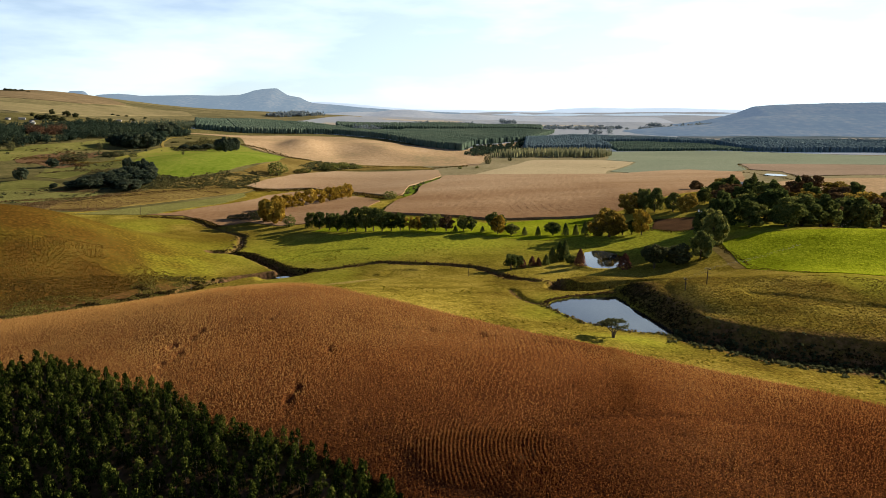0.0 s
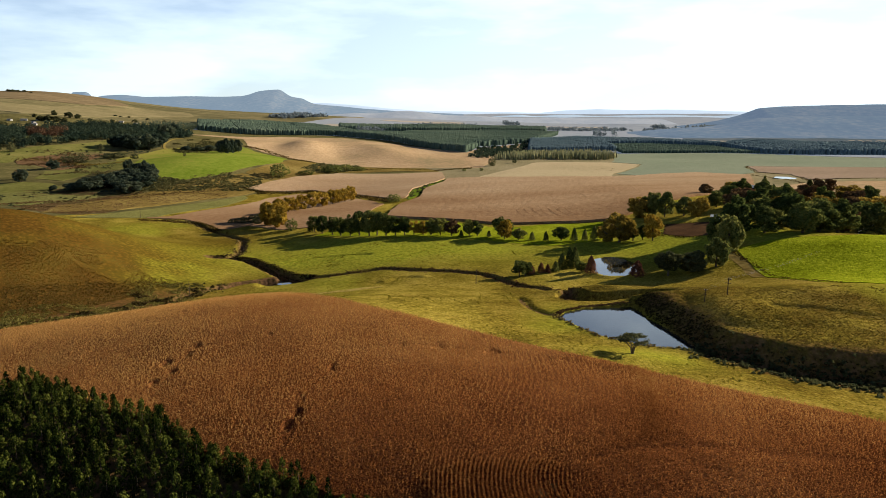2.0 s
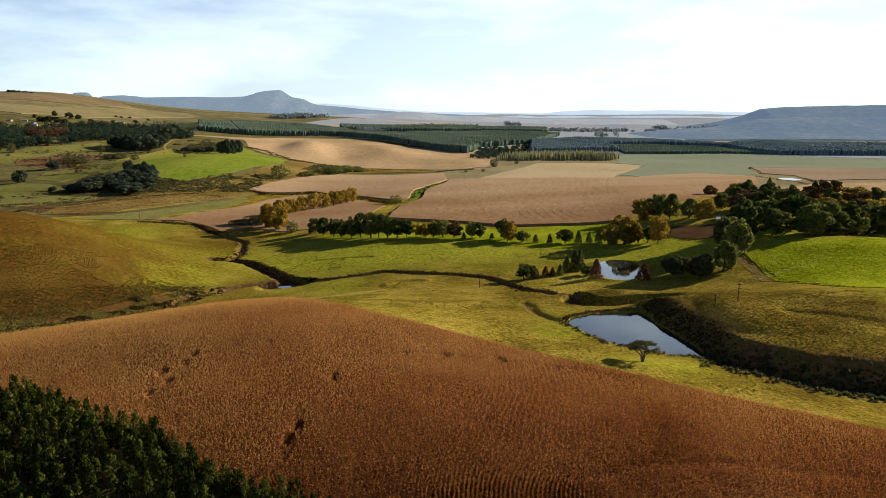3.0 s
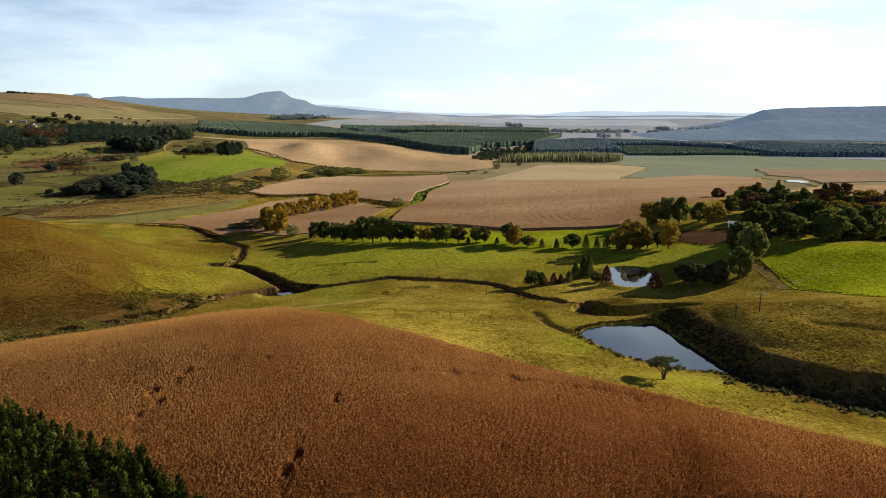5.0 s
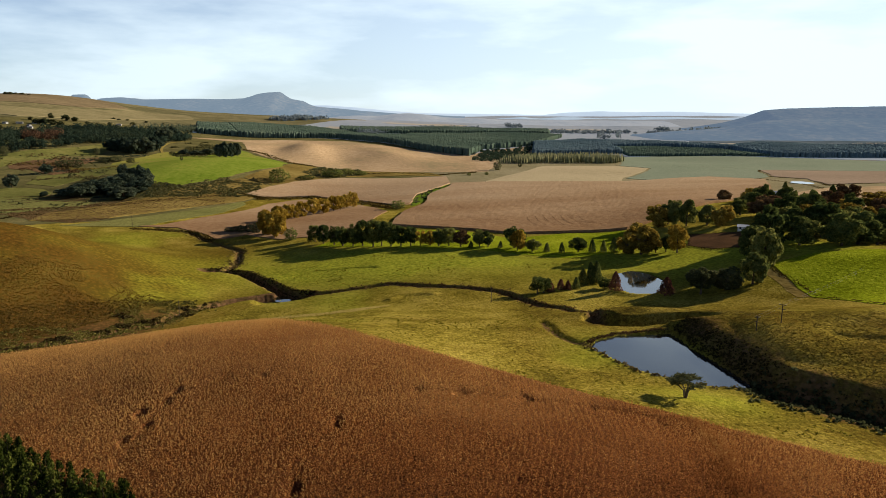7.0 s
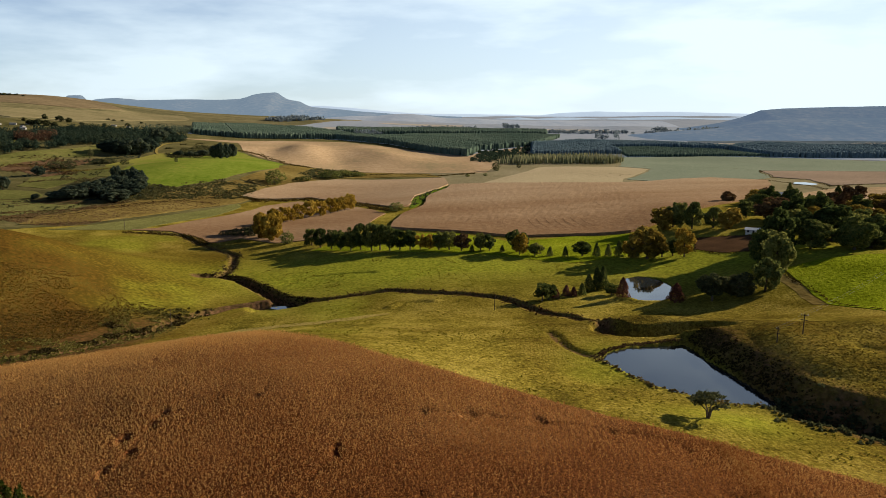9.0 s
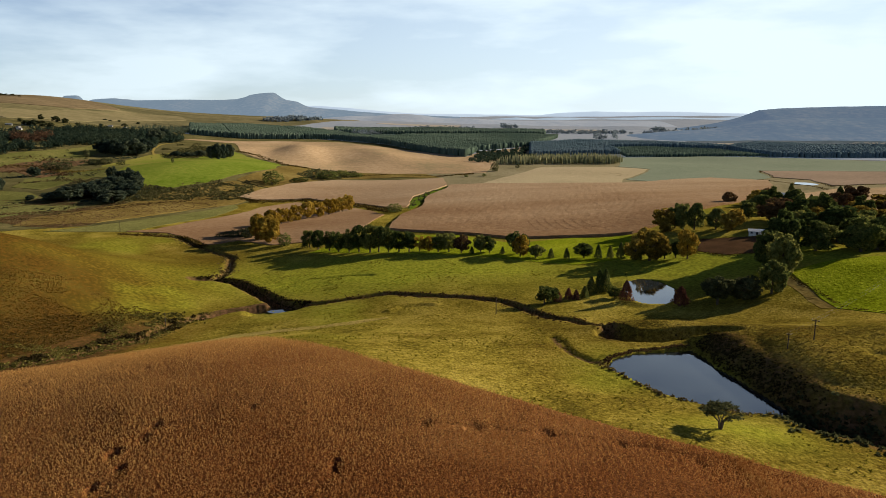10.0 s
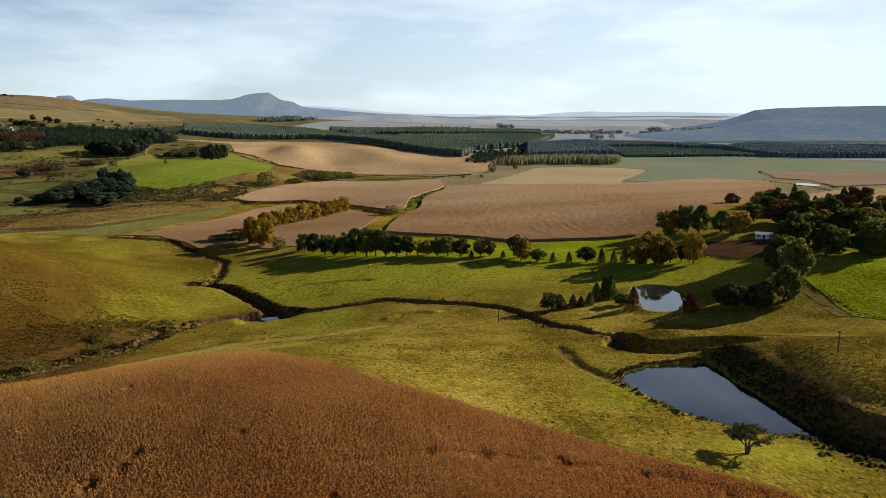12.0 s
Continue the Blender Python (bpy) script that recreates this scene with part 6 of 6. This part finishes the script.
# ---- buildings ----
M_HAMLET = material("weathered_house_walls", [(0.20, 0.195, 0.185), (0.32, 0.31, 0.29)], scale=0.3, fine=8)
M_HAMLETROOF = material("dull_grey_roofs", [(0.11, 0.115, 0.125), (0.19, 0.195, 0.205)], scale=0.3, fine=8, rough=0.7)
def house(name, x, y, wide, deep, tall, turn, wall_mat, roof_mat, label, openings=True, category="house"):
    root = new(name)
    root.matrix_basis = pose(x, y, ground_at(x, y) - 0.1, 0, 0, turn)
    bm = bmesh.new()
    box_into(bm, (-wide / 2, -deep / 2, -0.6), (wide / 2, deep / 2, tall))
    part("walls", bm, wall_mat, root)
    bm = bmesh.new()
    o, r = 0.45, deep * 0.22
    for s in (-1, 1):
        low, high, th = tall - 0.08, tall + r, 0.12
        v = [bm.verts.new(p) for p in ((-wide / 2 - o, s * (deep / 2 + o), low), (wide / 2 + o, s * (deep / 2 + o), low), (wide / 2 + o, 0, high), (-wide / 2 - o, 0, high))]
        w = [bm.verts.new(p.co + Vector((0, 0, th))) for p in v]
        for f in (v, w, (v[0], v[1], w[1], w[0]), (v[1], v[2], w[2], w[1]), (v[2], v[3], w[3], w[2]), (v[3], v[0], w[0], w[3])):
            bm.faces.new(f)
    for s in (-1, 1):
        bm.faces.new([bm.verts.new(p) for p in ((s * wide / 2, -deep / 2, tall), (s * wide / 2, deep / 2, tall), (s * wide / 2, 0, tall + r))])
    bmesh.ops.recalc_face_normals(bm, faces=bm.faces)
    part("roof", bm, roof_mat, root)
    if openings:
        n = max(2, int(wide / 2.6))
        for k in range(n):
            cx = -wide / 2 + (k + 0.5) * wide / n
            bm = bmesh.new()
            low = 0.1 if k == n // 2 else 0.95
            box_into(bm, (cx - 0.5, -deep / 2 - 0.05, low), (cx + 0.5, -deep / 2 + 0.05, 2.05))
            hole = part("door" if k == n // 2 else "window", bm, M_DARK, root)
            bm = bmesh.new()
            for lo, hi in (((cx - 0.58, low), (cx - 0.5, 2.05)), ((cx + 0.5, low), (cx + 0.58, 2.05)), ((cx - 0.58, 2.05), (cx + 0.58, 2.13))):
                box_into(bm, (lo[0], -deep / 2 - 0.09, lo[1]), (hi[0], -deep / 2 - 0.003, hi[1]))
            part("frame", bm, wall_mat, hole)
    return tagged(root, label, category)


house("farmhouse", 161, 411, 8.0, 4.5, 2.2, -24, M_WALL, M_WALL, "low white farmhouse with a pale roof among trees")
house("barn", 278, 628, 16, 8, 2.6, -20, M_DARK, M_ROOF, "long grey-roofed farm shed behind the grove", category="barn")
house("shed", 290, 576, 5, 4, 2.6, 10, M_WALL, M_ROOF, "small white shed beside dark trees", category="shed")
for hx, hy, hw, ht in ((-825, 1384, 14, 10), (-842, 1412, 12, -30), (-817, 1307, 13, 5), (-877, 1438, 15, 20), (-860, 1462, 11, 0), (-895, 1420, 12, -15), (-850, 1330, 10, 25), (-588, 1203, 12, 5), (-580, 1215, 9, 20), (-768, 1636, 12, 8), (-724, 1612, 10, -15)):
    tagged(house("hamlet_house", hx, hy, 0.8 * hw, 6, 2.8, ht, M_HAMLET, M_HAMLETROOF, "small greyish far house with a dull grey roof"), group="hamlet houses")


# ---- power line ----
def power_pole(x, y, tall, turn, arm, label):
    root = new("power_pole")
    root.matrix_basis = pose(x, y, ground_at(x, y), 0, 0, turn)
    bm = bmesh.new()
    tube(bm, (0, 0, -0.8), (0, 0, tall), 0.16, 0.11, 8)
    part("post", bm, M_POLE, root)
    if arm:
        for z in (tall - 1.7, tall - 0.4):
            bm = bmesh.new()
            box_into(bm, (-arm, -0.07, z - 0.08), (arm, 0.07, z + 0.08))
            crossarm = part("crossarm", bm, M_POLE, root)
        for k in (-1, 0, 1):
            bm = bmesh.new()
            tube(bm, (k * arm * 0.9, 0, tall - 0.32), (k * arm * 0.9, 0, tall), 0.05, 0.035, 6)
            part("insulator", bm, M_WALL, crossarm)
    return tagged(root, label, "power pole", "power poles")


power_pole(89.4, 222.5, 5.7, -40, 0.9, "weathered wooden power pole with two crossarms")
power_pole(81.2, 219.8, 4.3, -40, 0.5, "weathered wooden power pole with two crossarms")
power_pole(12, 306, 6.5, 0, 0, "thin wooden pole standing on the grass slope")
power_pole(-119, 310, 7.5, 0, 0, "thin wooden pole standing in creek scrub")
power_pole(-236, 524, 8.0, 0, 0, "thin wooden pole on the grassy hill")
power_pole(-128, 424, 5.0, 0, 0, "short thin post beside the creek bend")


def wire(p0, p1, sag, label):
    cu = bpy.data.curves.new("power_line", "CURVE")
    cu.dimensions, cu.bevel_depth, cu.bevel_resolution = "3D", 0.010, 1
    sp = cu.splines.new("POLY")
    sp.points.add(16)
    for k in range(17):
        f = k / 16
        p = Vector(p0).lerp(Vector(p1), f) - Vector((0, 0, 4 * sag * f * (1 - f)))
        sp.points[k].co = (*p, 1)
    cu.materials.append(M_METAL)
    return tagged(new("power_line", cu), label, "power line", "power lines")


top_a, top_b = ground_at(89.4, 222.5) + 5.6, ground_at(81.2, 219.8) + 4.2
for k in (-0.7, 0.7):
    wire((89.4 + k * 0.6, 222.5 - k * 0.6, top_a), (81.2 + k * 0.6, 219.8 - k * 0.6, top_b), 0.3, "thin sagging wire between two wooden poles")
    wire((89.4 + k * 0.6, 222.5 - k * 0.6, top_a), (254 + k * 0.6, 404 - k * 0.6, ground_at(254, 404) + 9.0), 4.0, "thin sagging wire running over the pasture")
LEFT_SLOPE = [(-335, 600), (-310, 740), (-366, 800), (-470, 980), (-560, 1090), (-650, 1000), (-760, 900), (-700, 640), (-480, 520)]
clumps("slope_bushes", scatter_in(LEFT_SLOPE, 1500, 105, 0.12, 70), 1.5, 5.5, M_BUSH, "patchy low bushes on the rough hillside", "scrub", 106, quads=16)
M_RANK = material("rust_brown_rank_weeds", [(0.085, 0.050, 0.024), (0.150, 0.092, 0.042), (0.22, 0.145, 0.066)], scale=0.03, fine=10, island=0.12, translucent=0.4)
M_OLIVESCRUB = material("olive_scrub_leaves", [(0.045, 0.044, 0.018), (0.085, 0.080, 0.030), (0.140, 0.126, 0.050)], scale=0.05, fine=10, island=0.12, translucent=0.4)
clumps("rank_weeds", scatter_in([(-370, 580), (-347, 605), (-332, 625), (-319, 655), (-305, 680), (-284, 675), (-256, 697), (-233, 723), (-224, 696), (-246, 662), (-263, 624), (-274, 589), (-275, 552), (-288, 536), (-320, 545)], 16000, 103, -0.5, 30), 0.7, 1.8, M_RANK, "rust-brown rank weeds filling a long hollow", "weeds", 104, quads=7)
clumps("hillside_scrub", scatter_in([(-319, 671), (-332, 714), (-329, 745), (-311, 750), (-283, 745), (-254, 791), (-215, 800), (-205, 745), (-236, 725), (-260, 710), (-286, 689), (-307, 685)], 4200, 107, -0.45, 30), 1.6, 3.8, M_OLIVESCRUB, "lumpy olive scrub along the hollow", "scrub", 108, quads=14)
clumps("hillside_scrub", scatter_in([(-457, 1138), (-459, 1221), (-458, 1333), (-415, 1291), (-362, 1132), (-373, 1061), (-418, 1064)], 1500, 109, -0.3, 40), 2.5, 5.5, M_OLIVESCRUB, "lumpy olive scrub above the green field", "scrub", 110, quads=14)
clumps("hillside_scrub", scatter_in([(-190, 890), (-182, 967), (-152, 1018), (-125, 982), (-112, 930), (-144, 888), (-166, 880)], 900, 127, -0.3, 30), 2.0, 5.0, M_BUSH, "grey-green scrub at the foot of the tan hill", "scrub", 128, quads=14)
clumps("hedge_weeds", scatter_along([(-351, 1203), (-307, 1161), (-226, 1000), (-190, 982)], 500, 3.0, 123), 1.0, 3.0, M_SCRUB, "dark weedy hedge line beside the green field", "hedge", 124)
clumps("hedge_weeds", scatter_along([(-114, 938), (-77, 958), (-15, 931), (34, 960)], 350, 2.6, 125), 1.0, 2.6, M_SCRUB, "dark weedy line at the foot of the tan hill", "hedge", 126)
clumps("ditch_weeds", scatter_along([(-232, 514), (-201, 511), (-187, 510), (-173, 496), (-165, 484)], 500, 1.6, 129), 0.7, 1.8, M_SCRUB, "dark weeds in a ditch below the maize", "weeds", 130)
leafy_wood("copse", [(-521, 1079), (-532, 1146), (-518, 1200), (-599, 1452), (-534, 1440), (-494, 1323), (-482, 1195), (-466, 1109), (-483, 1070)], 13, 15, 14, M_FOREST, "dark copse on the rise beside the green field", 39, "copse", gaps=-0.6)
pool = [(-80 + 8.0 * math.cos(a * 0.524) + 0.9 * math.sin(a * 1.9), 346.5 + 3.6 * math.sin(a * 0.524)) for a in range(12)]
water("water", pool, -20.45, "bright pool where two creeks meet")
